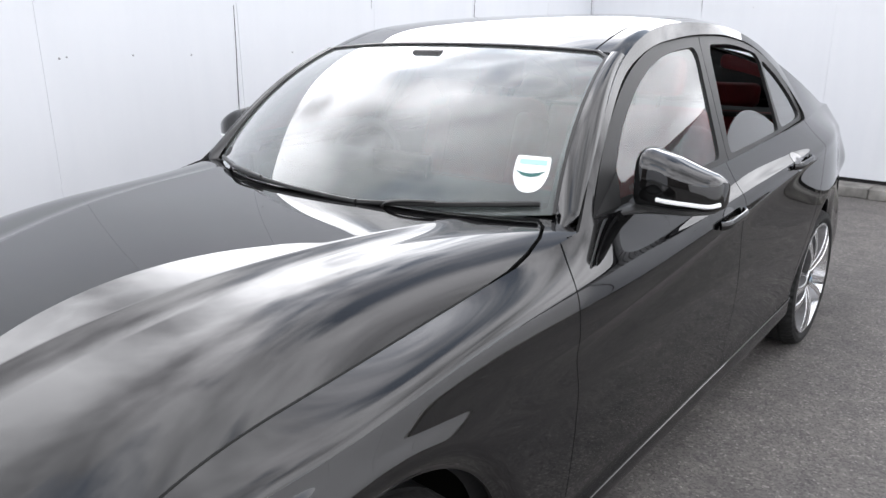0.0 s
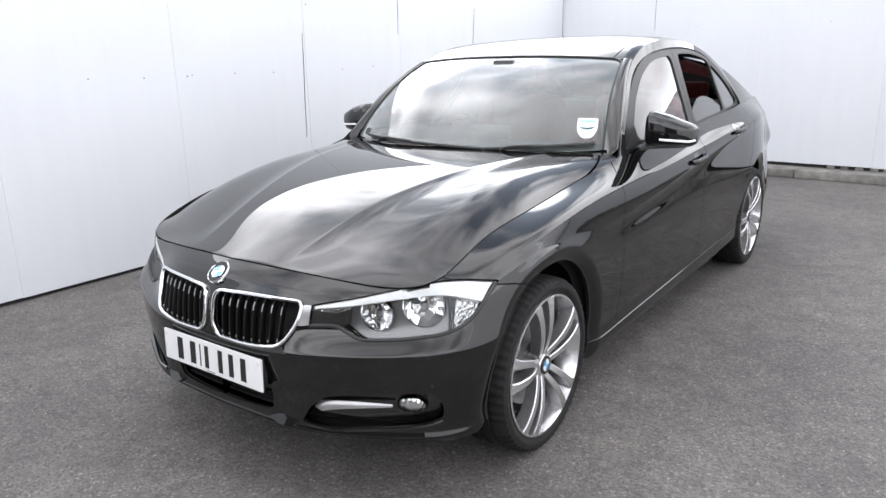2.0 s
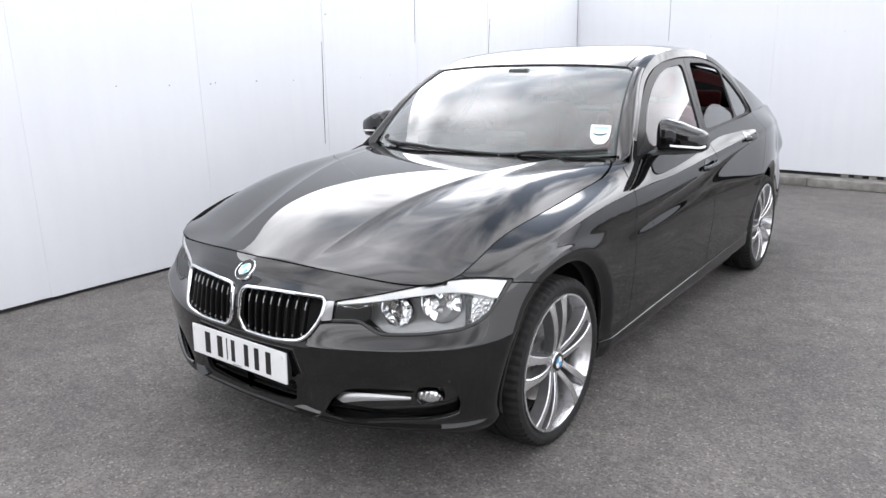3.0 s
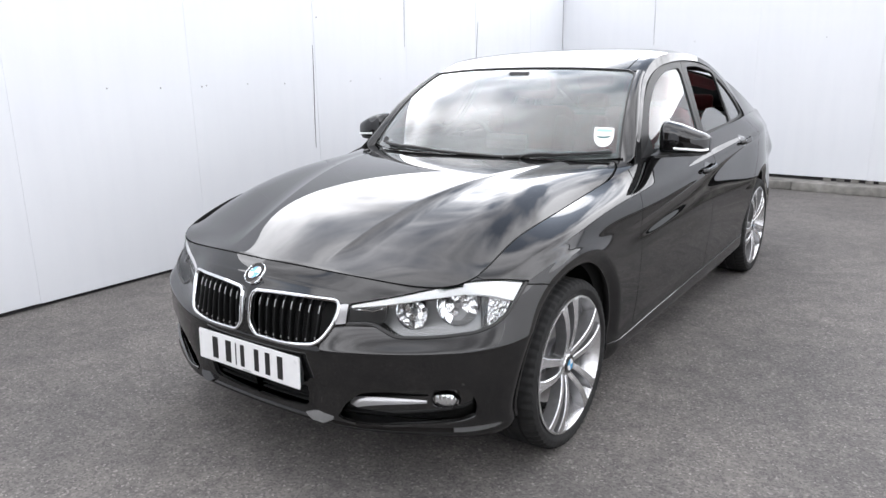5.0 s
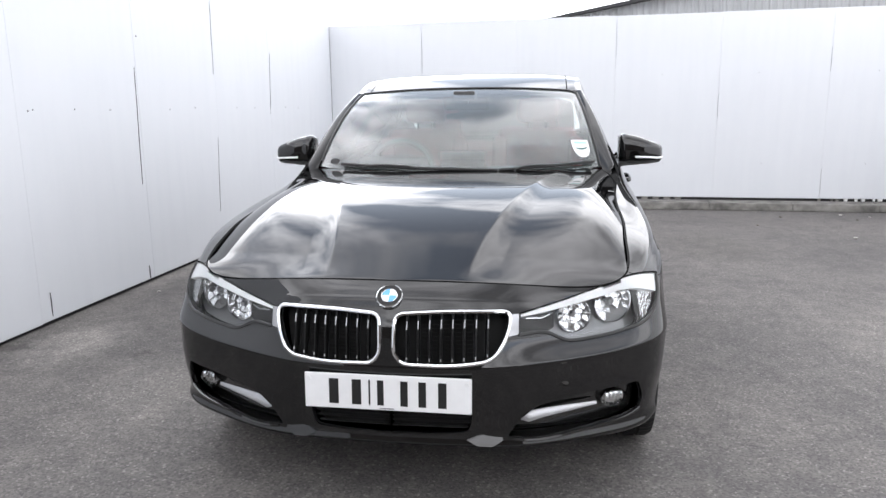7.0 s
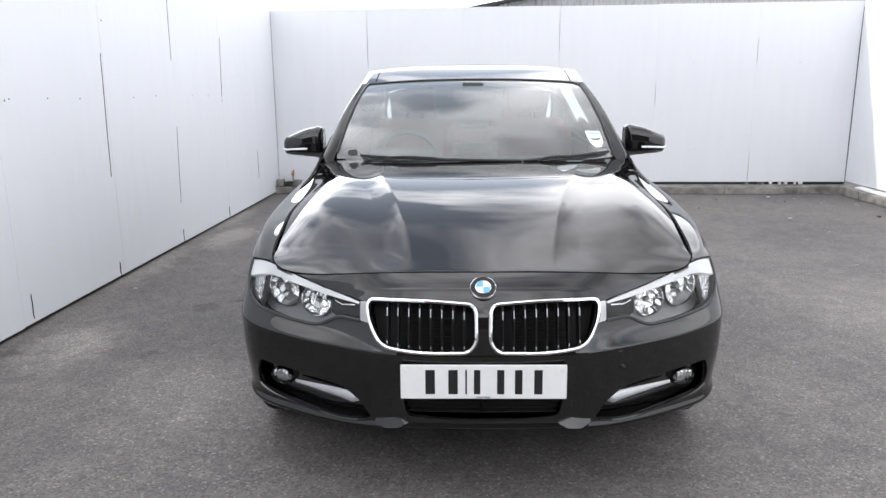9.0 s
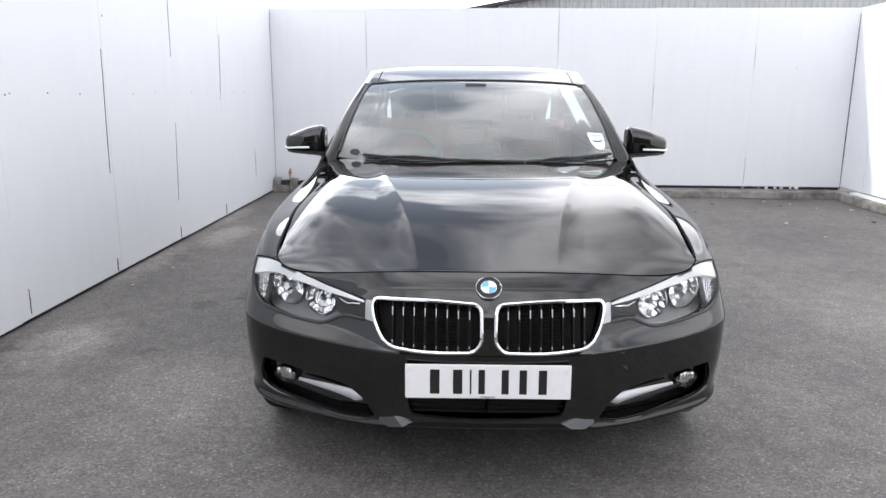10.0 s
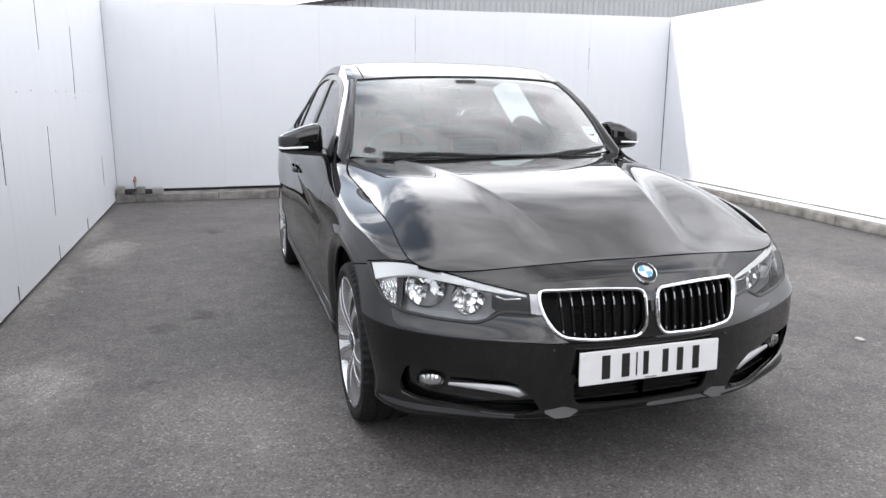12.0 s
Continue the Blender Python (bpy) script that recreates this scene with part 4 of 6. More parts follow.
# doors
mid = RING.clip(6.5 - STATION)
fd = mid.clip(side_of(DOOR_F, yz(mid)) + GAP)
fd = fd.clip(-side_of(DOOR_M, yz(fd)) + GAP)
fd = fd.clip(side_of(SILL, yz(fd)) + GAP)
rd = mid.clip(side_of(DOOR_M, yz(mid)) + GAP)
rd = rd.clip(-side_of(DOOR_R, yz(rd)) + GAP)
rd = rd.clip(side_of(SILL, yz(rd)) + GAP)
rd = rd.clip(-signed(ARCH_R, yz(rd)) + .010)
qp = mid.clip(side_of(DOOR_R, yz(mid)) + GAP)
qp = qp.clip(-signed(ARCH_R, yz(qp)))
sl = mid.clip(-side_of(SILL, yz(mid)))
sl = sl.clip(-signed(ARCH_R, yz(sl)))
sl = sl.clip(-signed(ARCH_F, yz(sl)))
sl = sl.clip(sl.v[:, 1] - 3.5)
both("sill", sl, PAINT)
whole("rear_quarter", qp, PAINT)
DOORS = {}
for sgn in (1, -1):
    for key, skin in (("front", fd), ("rear", rd)):
        s = skin if sgn > 0 else skin.mirror()
        DOORS[key, sgn] = s.panel("door", PAINT, car, "closed " + key + " door with body-coloured handle")

# bonnet: shut lines in plan
BONNET_OUT = np.vstack([top_at(np.linspace(0, 7.0, 60))[:, :2] + np.array([0, 0]), [(.758, 1.22), (.762, 1.29), (.757, 1.37), (.742, 1.44), (.718, 1.492), (.688, 1.518), (.650, 1.512), (.48, 1.436), (.25, 1.385), (0, 1.370)], [(-.2, 1.370), (-.2, .125)]])
bn = BONNET.clip(signed(BONNET_OUT, BONNET.v[:, :2]) + .0050 + .0028 * smooth01((BONNET.v[:, 1] - .45) / .3))
whole("bonnet", bn, PAINT, "dark graphite bonnet with creases, closed", 0.014)
# the rest of that surface outboard of the bonnet belongs to the wing
wt = BONNET.clip(.0012 - signed(BONNET_OUT, BONNET.v[:, :2]))
wt = wt.clip(.645 - wt.v[:, 0])
wt = wt.clip(1.22 - wt.v[:, 1])
both("wing_top", wt, PAINT)

# black bar added in the shut line between bonnet and wing, painting its shade
for sgn in (1, -1):
    seal = top_at(np.linspace(4.15, 7.15, 90)) - np.array([.0042, 0, .0014])
    seal[:, 0] *= sgn
    bar("bonnet_seal", seal, np.tile((0, 0, 1), (90, 1)), oval(.0072, .006, 8), VOID, car, "black bar standing in for the shaded bonnet gap", False)

# roof, pillars, boot
ROOF_SPLIT = [(.545, 1.9), (.535, 2.3), (.530, 2.8), (.54, 3.2), (.56, 3.5)]
rs_side = side_of(ROOF_SPLIT, ROOF.v[:, :2])
rf = ROOF.clip(-rs_side + .003) if (-rs_side)[0] < 0 else ROOF.clip(rs_side + .003)
rr = ROOF.clip(rs_side + .003) if (-rs_side)[0] < 0 else ROOF.clip(-rs_side + .003)
whole("roof", rf, PAINT, "smooth dark roof mirroring the sky", 0.01)
both("roof_rail", rr, PAINT)
both("pillar", PILLAR, PAINT)
whole("boot_lid", BOOT, PAINT, "", 0.0)
whole("rear_window", REARSCREEN, TINT, "tinted rear window", 0.004)
gl = SCREEN.push(-.004)
ws = whole("windscreen", gl, GLASS, "laminated windscreen mirroring clouds", 0.004)

# side windows cut out of the flank; what stays is frame and pillar
WIN_F = rounded([(1.70, .988), (2.382, 1.002), (2.405, 1.02), (2.525, 1.312), (2.505, 1.336), (2.30, 1.326), (2.08, 1.270), (1.89, 1.165), (1.79, 1.083)], [.02, .03, .02, .03, .03, .15, .15, .1, .08], 7)
WIN_R = rounded([(2.500, 1.005), (3.045, 1.022), (3.065, 1.04), (3.150, 1.270), (3.125, 1.302), (2.90, 1.340), (2.665, 1.342), (2.640, 1.322), (2.500, 1.03)], [.02, .02, .02, .02, .05, .15, .03, .03, .03], 6)
WIN_Q = rounded([(3.110, 1.026), (3.37, 1.036), (3.425, 1.052), (3.40, 1.115), (3.31, 1.205), (3.185, 1.272), (3.165, 1.262), (3.105, 1.05)], [.02, .03, .02, .08, .1, .03, .02, .02], 6)
FRAME_OUT = rounded([(1.585, .966), (2.40, .987), (3.44, 1.030), (3.47, 1.058), (3.43, 1.155), (3.34, 1.250), (3.14, 1.330), (2.86, 1.373), (2.50, 1.376), (2.20, 1.350), (2.0, 1.284), (1.83, 1.184), (1.68, 1.062)], [.01, .3, .02, .03, .1, .12, .2, .3, .3, .2, .15, .15, .1], 8)
inside_f = signed(FRAME_OUT, yz(FLANK)) < 0


def sheet_terms(y, z):
    y, z = y - 2.4, z - 1.18
    return np.stack([1 + 0 * y, y, z, y * y, z * z, y * z, y ** 3], 1)


sheet_c = np.linalg.lstsq(sheet_terms(FLANK.v[inside_f, 1], FLANK.v[inside_f, 2]), FLANK.v[inside_f, 0], rcond=None)[0]
yy_, zz_ = np.meshgrid(np.linspace(1.56, 3.50, 300), np.linspace(.93, 1.41, 110), indexing="ij")
SHEET = Skin.grid(np.stack([(sheet_terms(yy_.ravel(), zz_.ravel()) @ sheet_c).reshape(yy_.shape), yy_, zz_], 2))
if SHEET.n[0][0] < 0:
    SHEET = SHEET.flip()
fl = FLANK.clip(-signed(FRAME_OUT, yz(FLANK)) + .0005)
both("body_side", fl, PAINT)
fr = SHEET.push(-.008).clip(signed(FRAME_OUT, yz(SHEET)) + .001)
for key, lo, hi in (("front", None, DOOR_M), ("rear", DOOR_M, None)):
    piece = fr
    TOPM = [(2.675, 1.5), (2.575, 1.345), (2.46, 1.02), (2.44, .9)]
    f = side_of(TOPM, yz(piece))
    piece = piece.clip((-f if key == "front" else f) + .0015)
    for w in (WIN_F, WIN_R, WIN_Q):
        piece = piece.clip(-signed(w, yz(piece)))
    for sgn in (1, -1):
        (piece if sgn > 0 else piece.mirror()).panel("window_frame", FRAMEBLACK, DOORS[key, sgn], "satin black window frame", 0.012)
for key, w, m, lab in (("front", WIN_F, SIDEGLASS, "clear front side window, closed"), ("rear", WIN_R, TINT, "dark tinted rear side window"), ("rear", WIN_Q, TINT, "dark tinted quarter light")):
    g = SHEET.push(-.015).clip(signed(w, yz(SHEET)) - .006)
    for sgn in (1, -1):
        s = g
        if w is WIN_R and sgn == 1:
            # this pane is wound part-way down
            s = g.clip(g.v[:, 2] - 1.115 + .09 * ((g.v[:, 1] - 2.78) / .3) ** 2)
        (s if sgn > 0 else s.mirror()).panel("side_window", m, DOORS[key, sgn], lab, 0.004)


# ---- car: inner liner, so that no gap looks through the body ----
ln = RING.push(-.055)
ln = ln.clip(-signed(HEADLAMP, xz(RING)) * (RING.v[:, 1] < .6) - np.where(RING.v[:, 1] < .6, .012, 1))
ln = ln.clip(-signed(np.array(ARCH_F), yz(ln)) - .012)
ln = ln.clip(-signed(np.array(ARCH_R), yz(ln)) - .012)
whole("inner_liner", ln, VOID, "", 0.0)
und = BONNET.push(-.03)
whole("bonnet_lining", und, VOID, "", 0.0)
for sgn in (1, -1):
    for yc, rr_ in ((.786, .400), (3.576, .375)):
        v, f = [], []
        k = 40
        for i in range(k + 1):
            a = math.pi * (-0.08 + 1.16 * i / k)
            for x in (.50, .835):
                v.append((sgn * x, yc + rr_ * math.cos(a), .325 + rr_ * math.sin(a)))
        for i in range(k):
            f.append((2 * i, 2 * i + 1, 2 * i + 3, 2 * i + 2))
        base = len(v)
        v.append((sgn * .50, yc, .325))
        for i in range(k):
            f.append((2 * i, 2 * i + 2, base))
        solid("wheel_housing", v, f, VOID, car)
part("underbody", box(-.66, .66, .45, 4.35, .17, .24, .02), VOID, car)


# ---- wheels ----
def spoke_mesh(sgn, turn):
    """One spoke of a pair: a tapering bar, bright on its face, dark on its flanks."""
    bm = bmesh.new()
    rows = []
    for q in np.linspace(0, 1, 9):
        r = .040 + q * (.246 - .040)
        off = sgn * (.0170 + .0265 * q ** 1.1)
        w = .0112 + .0048 * q + .007 * max(0, q - .85) / .15
        out = .014 - .020 * (1 - q) ** 2 + .010 * math.sin(math.pi * q)
        deep = .040 + .010 * q
        rows.append([(out - .003, off - w, r), (out, off - w * .80, r), (out, off + w * .80, r), (out - .003, off + w, r), (out - deep, off + w * 1.15, r), (out - deep, off - w * 1.15, r)])
    c, s = math.cos(turn), math.sin(turn)
    vs = [[bm.verts.new((x, y * c - z * s, y * s + z * c)) for x, y, z in row] for row in rows]
    for a, b in zip(vs, vs[1:]):
        for i in range(6):
            j = (i + 1) % 6
            fc = bm.faces.new((a[i], a[j], b[j], b[i]))
            fc.material_index = 0 if i in (0, 1, 2) else 1
    bm.faces.new(vs[0])
    bm.faces.new(vs[-1][::-1])
    return bm


def tyre_mesh():
    prof = [(-.098, .258), (-.108, .270), (-.1125, .285), (-.108, .305), (-.096, .3120), (-.088, .3155), (-.060, .3170), (-.057, .3105), (-.049, .3105), (-.046, .3175),
            (-.012, .3178), (-.009, .3105), (.009, .3105), (.012, .3178), (.046, .3175), (.049, .3105), (.057, .3105), (.060, .3170), (.088, .3155), (.096, .3120), (.108, .305), (.1125, .285),
            (.1128, .281), (.1105, .276), (.108, .270), (.098, .258)]
    v, f = [], []
    n, k = 240, len(prof)
    for i in range(n):
        a = 2 * math.pi * i / n
        for q, (x, r) in enumerate(prof):
            if abs(x) > .085 and r > .30:
                r -= .0055 if (i % 4 < 2) else 0
            v.append((x, r * math.cos(a), r * math.sin(a)))
    for i in range(n):
        j = (i + 1) % n
        for q in range(k - 1):
            f.append((i * k + q, i * k + q + 1, j * k + q + 1, j * k + q))
    return v, f


def make_wheel():
    prof = [(.003, .2595), (.012, .2580), (.013, .2505), (.004, .2465), (-.006, .242), (-.020, .234), (-.060, .224), (-.150, .220), (-.195, .234), (-.200, .252), (-.196, .255), (-.190, .238), (-.150, .226), (-.02, .244), (-.004, .255)]
    v, f = lathe(prof + prof[:1], 80)
    wheel = solid("wheel", v, f, SILVER, car, "silver double-spoke alloy wheel with black tyre")
    v, f = tyre_mesh()
    t = solid("tyre", v, f, RUBBER, wheel)
    t.location.x = -.096
    for k in range(5):
        for sgn in (1, -1):
            ob = part("spoke", spoke_mesh(sgn, 2 * math.pi * k / 5 + .12), SILVER, wheel)
            ob.data.materials.append(DARKALLOY)
    v, f = lathe([(.0005, 0), (.0005, .020), (-.001, .034), (-.005, .0365), (-.007, .046), (-.012, .058), (-.045, .062), (-.045, 0)], 40)
    solid("hub", v, f, SILVER, wheel)
    v, f = lathe([(.004, 0), (.004, .0335), (.001, .0345), (.001, 0)], 36)
    solid("hub_cap", v, f, GLOSSBLACK, wheel)
    for q in range(4):
        bm = bmesh.new()
        c0 = bm.verts.new((.0052, 0, 0))
        arc = [bm.verts.new((.0052, .022 * math.cos(a), .022 * math.sin(a))) for a in np.linspace(q * math.pi / 2, (q + 1) * math.pi / 2, 9)]
        for a, b in zip(arc, arc[1:]):
            bm.faces.new((c0, a, b))
        part("badge_quarter", bm, BLUE if q % 2 else ENAMEL, wheel)
    for k in range(5):
        a = 2 * math.pi * (k + .5) / 5 + .12
        v, f = lathe([(-.006, 0), (-.006, .009), (-.030, .011), (-.030, 0)], 6)
        b = solid("wheel_bolt", v, f, DARKALLOY, wheel)
        b.location = (0, .050 * math.cos(a + math.pi / 2), .050 * math.sin(a + math.pi / 2))
    v, f = lathe([(-.066, .06), (-.066, .158), (-.090, .158), (-.090, .06)], 48)
    solid("brake_disc", v, f, STEEL, wheel)
    v, f = lathe([(-.050, .0), (-.050, .085), (-.070, .090), (-.070, 0)], 32)
    solid("disc_bell", v, f, DARKALLOY, wheel)
    bm = box(-.115, -.052, -.165, -.105, -.07, .07, .012)
    part("caliper", bm, DARKALLOY, wheel)
    v, f = lathe([(-.118, .06), (-.116, .215), (-.124, .215), (-.124, .06)], 40)
    solid("dust_shield", v, f, VOID, wheel)
    return wheel


wheel = make_wheel()
wheel.matrix_local = pose(.852, .782, .3175, 0, 0, 0)
for x, y, turn, spin in ((.864, 3.570, 0, 20), (-.852, .782, 180, 33), (-.864, 3.570, 180, -14)):
    c = wheel.copy()
    scene.collection.objects.link(c)
    c.parent = car
    c.matrix_local = pose(x, y, .3175, 0, 0, turn) @ pose(0, 0, 0, spin)
    for o in wheel.children:
        d = o.copy()
        scene.collection.objects.link(d)
        d.parent = c


# ---- nose: grilles, lamps, plate ----
def outline_on_nose(poly, sx, out=0.0):
    pts, nrm = [], []
    for x, z in poly:
        p, n = on_front(x, z)
        pts.append((p + n * out) * 1.0)
        nrm.append(n)
    pts = np.array([(sx * p.x, p.y, p.z) for p in pts])
    nrm = np.array([(sx * n.x, n.y, n.z) for n in nrm])
    # even out the facets of the surface under the line
    for _ in range(2):
        nrm = (nrm + np.roll(nrm, 1, axis=0) + np.roll(nrm, -1, axis=0)) / 3
    return pts, nrm


def inset(poly, d):
    """An outline drawn in by d."""
    p = np.asarray(poly, float)
    t = np.roll(p, -1, axis=0) - np.roll(p, 1, axis=0)
    t /= np.maximum(np.linalg.norm(t, axis=1, keepdims=True), 1e-9)
    n = np.stack([-t[:, 1], t[:, 0]], 1)
    area = 0.5 * np.sum(p[:, 0] * np.roll(p[:, 1], -1) - p[:, 1] * np.roll(p[:, 0], -1))
    return p + n * d * (1 if area > 0 else -1)


def span_at(poly, x):
    """Lowest and highest z of an outline at x."""
    zs = []
    for a, b in zip(poly, np.roll(poly, -1, axis=0)):
        if (a[0] > x) != (b[0] > x):
            zs.append(a[1] + (x - a[0]) / (b[0] - a[0]) * (b[1] - a[1]))
    return (min(zs), max(zs)) if len(zs) > 1 else None


for sx in (1, -1):
    grille = bar("grille", *outline_on_nose(inset(KIDNEY, .007), sx, .000), oval(.0145, .024, 10), CHROME, car, "chrome-framed kidney-shaped grille with black slats")
    inner = inset(KIDNEY, .016)
    for k in range(8):
        x = .060 + k * .0347
        sp = span_at(inner, x)
        if not sp:
            continue
        z = np.linspace(sp[0] - .004, sp[1] + .004, 14)
        pts = np.array([on_front(x, q)[0] for q in z])
        nr = np.array([on_front(x, q)[1] for q in z])
        pts = pts - nr * .014
        pts[:, 0] *= sx
        nr[:, 0] *= sx
        slat = bar("slat", pts, nr, oval(.0085, .026, 8, 2.2), SLATBLACK, grille, closed=False)
        # satin bars painting the highlights at the slat's ends
        for z0, z1 in ((sp[1] - .034, sp[1] - .010), (sp[0] + .002, sp[0] + .010)):
            ticks = [on_front(x, q) for q in np.linspace(z0, z1, 4)]
            line = np.array([p - n * .0005 for p, n in ticks])
            line[:, 0] *= sx
            bar("bright_tip", line, np.tile((0, -1, 0), (4, 1)), oval(.0038, .004, 6), SATIN, slat, closed=False)
    back_skin = RING.clip(signed(KIDNEY, xz(RING)) * (STATION < 5) + np.where(STATION < 5, 0, 1)).push(-.045)
    (back_skin if sx > 0 else back_skin.mirror()).panel("backing", VOID, grille, "", -.04)
    for k in range(11):
        z = .528 + k * .0118
        xs = np.linspace(.10 if sx > 0 else .10, .26, 6)
        pts = np.array([on_front(x, z)[0] for x in xs]) + np.array([0, .036, 0])
        pts[:, 0] *= sx
        bar("radiator_fin", pts, np.tile((0, -1, 0), (6, 1)), oval(.0035, .004, 4), VOID, grille, closed=False)
    # bright link between grille and headlamp
    lk = RING.clip(signed([(.368, .652), (.3915, .652), (.3915, .594), (.362, .590)], xz(RING)) * (STATION < 5) + np.where(STATION < 5, 0, 1)).push(.003)
    (lk if sx > 0 else lk.mirror()).panel("grille_link", SATIN, car, "satin chrome link", .006)

    # headlamp
    inside = RING.clip(signed(HEADLAMP, xz(RING)) * (STATION < 5.4) + np.where(STATION < 5.4, .0005, 1))
    side = (lambda s: s) if sx > 0 else (lambda s: s.mirror())
    lamp = side(inside.push(-.062)).panel("headlamp", HOUSING, car, "clear-lensed headlamp with twin round reflectors and bright brow", -.060)
    lens = side(inside).panel("lens", LENS, lamp, "clear polycarbonate lens", .004)
    v, f = [], []
    xs_b = np.linspace(.40, .834, 40)
    for i, x in enumerate(xs_b):
        q = (x - .40) / .428
        top = span_at(HEADLAMP, x)[1] - .003
        low = top - .007 - .037 * q ** .95
        for k, (w, deep) in enumerate(((0, .005), (.35, .0045), (.7, .004), (1.0, .004), (1.06, .018))):
            pp, nn = on_front(x, top + (low - top) * w)
            v.append((sx * (pp.x - nn.x * deep), pp.y - nn.y * deep, pp.z - nn.z * deep))
    for i in range(39):
        for k in range(4):
            f.append((5 * i + k, 5 * i + k + 1, 5 * i + k + 6, 5 * i + k + 5))
    solid("brow", v, f, LAMPWHITE, lamp, "white light-guide brow")
    for cx, cz, rad, tilt in ((.576, .624, .054, 14), (.704, .648, .066, 26)):
        p, n = on_front(cx, cz)
        bm = bmesh.new()
        rings = []
        for depth, r in ((-.030, .22), (-.025, .52), (-.012, .80), (.004, 1.0)):
            rings.append([bm.verts.new((depth, rad * r * math.cos(2 * math.pi * k / 28), rad * r * math.sin(2 * math.pi * k / 28))) for k in range(28)])
        for a, c in zip(rings, rings[1:]):
            for k in range(28):
                bm.faces.new((a[k], a[(k + 1) % 28], c[(k + 1) % 28], c[k]))
        bm.faces.new(rings[0])
        bowl = part("reflector", bm, HOUSING, lamp, "bright faceted reflector bowl", smooth=True)
        bowl.matrix_local = Matrix.Translation((sx * p.x - sx * n.x * .040, p.y - n.y * .040, p.z - .004)) @ Matrix.Rotation(radians(-90 + tilt * sx), 4, "Z")
        # cut sectors, each tipped its own way
        fr_rnd = random.Random(31 + int(rad * 1000))
        bm = bmesh.new()
        for r0, r1, count in ((.24, .62, 8), (.62, 1.0, 13)):
            for k in range(count):
                a0, a1 = 2 * math.pi * k / count, 2 * math.pi * (k + 1) / count
                # outer bowl: tiles left out, the darker housing stands in for a dark reflection
                if rad > .06 and 4.5 < (a0 + a1) / 2 < 5.6:
                    continue
                mid_r, mid_a = (r0 + r1) / 2 * rad, (a0 + a1) / 2
                at = Vector((-.020 + .024 * ((r0 + r1) / 2) ** 2, mid_r * math.cos(mid_a), mid_r * math.sin(mid_a)))
                spin = Matrix.Rotation(radians(fr_rnd.uniform(-16, 16)), 3, "Z") @ Matrix.Rotation(radians(fr_rnd.uniform(-44, -6)), 3, "Y")
                flat_q = [Vector((0, r * rad * math.cos(q), r * rad * math.sin(q))) for r, q in ((r0, a0), (r1, a0), (r1, (a0 + a1) / 2), (r1, a1), (r0, a1))]
                bm.faces.new([bm.verts.new(spin @ (q - Vector((0, at.y, at.z))) + at) for q in flat_q])
        part("facets", bm, REFLECTOR, bowl)
        v, f = lathe([(.004, rad * .97), (.009, rad), (.004, rad * 1.04), (-.004, rad * 1.04), (-.004, rad * .97), (.004, rad * .97)], 36)
        solid("bowl_rim", v, f, CHROME, bowl)
        v, f = lathe([(-.004, 0), (-.004, rad * .13), (-.010, rad * .2), (-.028, rad * .22), (-.028, 0)], 18)
        solid("bulb_shield", v, f, SATIN, bowl)
    ind = inside.push(-.020).clip(signed(rounded([(.776, .692), (.832, .672), (.832, .640), (.814, .606), (.788, .598)], .008), xz(inside)))
    side(ind).panel("indicator", RIBBED, lamp, "ribbed pale indicator lens", .01)
    mk = inside.push(-.012).clip(signed([(.418, .6355), (.450, .6325), (.462, .629), (.490, .6405), (.490, .644), (.462, .633), (.450, .6365), (.418, .6395)], xz(inside)))
    side(mk).panel("marker_strip", CHROME, lamp, "", .008)
    dk = inside.push(-.016).clip(signed([(.385, .660), (.50, .690), (.505, .600), (.470, .585), (.385, .580)], xz(inside)))
    side(dk).panel("inner_panel", BLACK, lamp, "", .01)

    dv = inside.push(-.024).clip(signed([(.757, .690), (.773, .694), (.792, .598), (.776, .590)], xz(inside)))
    side(dv).panel("divider", BLACK, lamp, "", .012)
    bar("seal", *outline_on_nose(inset(HEADLAMP, .002)[33:76], sx, -.001), oval(.012, .010, 8), BLACK, lamp, "black rubber seal", False)

    # fog lamp pod
    pod_skin = RING.clip(signed(FOGPOD, xz(RING)) * (STATION < 5.4) + np.where(STATION < 5.4, 0, 1))
    pod = side(pod_skin.push(-.040)).panel("fog_lamp_pod", GLOSSBLACK, car, "black lower intake with chrome blade and fog lamp", -.038)
    bl = through_points([(.404, .320), (.46, .332), (.56, .340), (.645, .343)], 24)
    pts = np.array([on_front(x, z)[0] - on_front(x, z)[1] * .020 for x, z in bl])
    nr = np.array([on_front(x, z)[1] + Vector((0, 0, .5)) for x, z in bl])
    pts[:, 0] *= sx
    nr[:, 0] *= sx
    vv, ff = sweep(pts, nr, oval(.028, .010, 8), False)
    taper = np.repeat(np.clip(np.minimum(np.linspace(.1, 9, 24), np.linspace(1.45, .35, 24)), .1, 1.35), 8)[:, None]
    ctr = np.repeat(pts, 8, axis=0)
    solid("blade", (ctr + (vv - ctr) * taper), ff, SATIN, pod, "satin silver blade")
    p, n = on_front(.700, .352)
    v, f = lathe([(.006, 0), (.005, .018), (.001, .030), (-.004, .034), (-.004, .037), (-.03, .037)], 32)
    fog = solid("fog_lamp", v, f, REFLECTOR, pod, "small round clear fog lamp")
    m = Matrix.Translation((sx * p.x - sx * n.x * .026, p.y - n.y * .026, p.z)) @ Matrix.Rotation(radians(-90 + 26 * sx), 4, "Z")
    fog.matrix_local = m @ Matrix.Diagonal((1, 1.14, .72, 1))
    v, f = lathe([(.014, 0), (.012, .018), (.006, .031), (.0, .034)], 28)
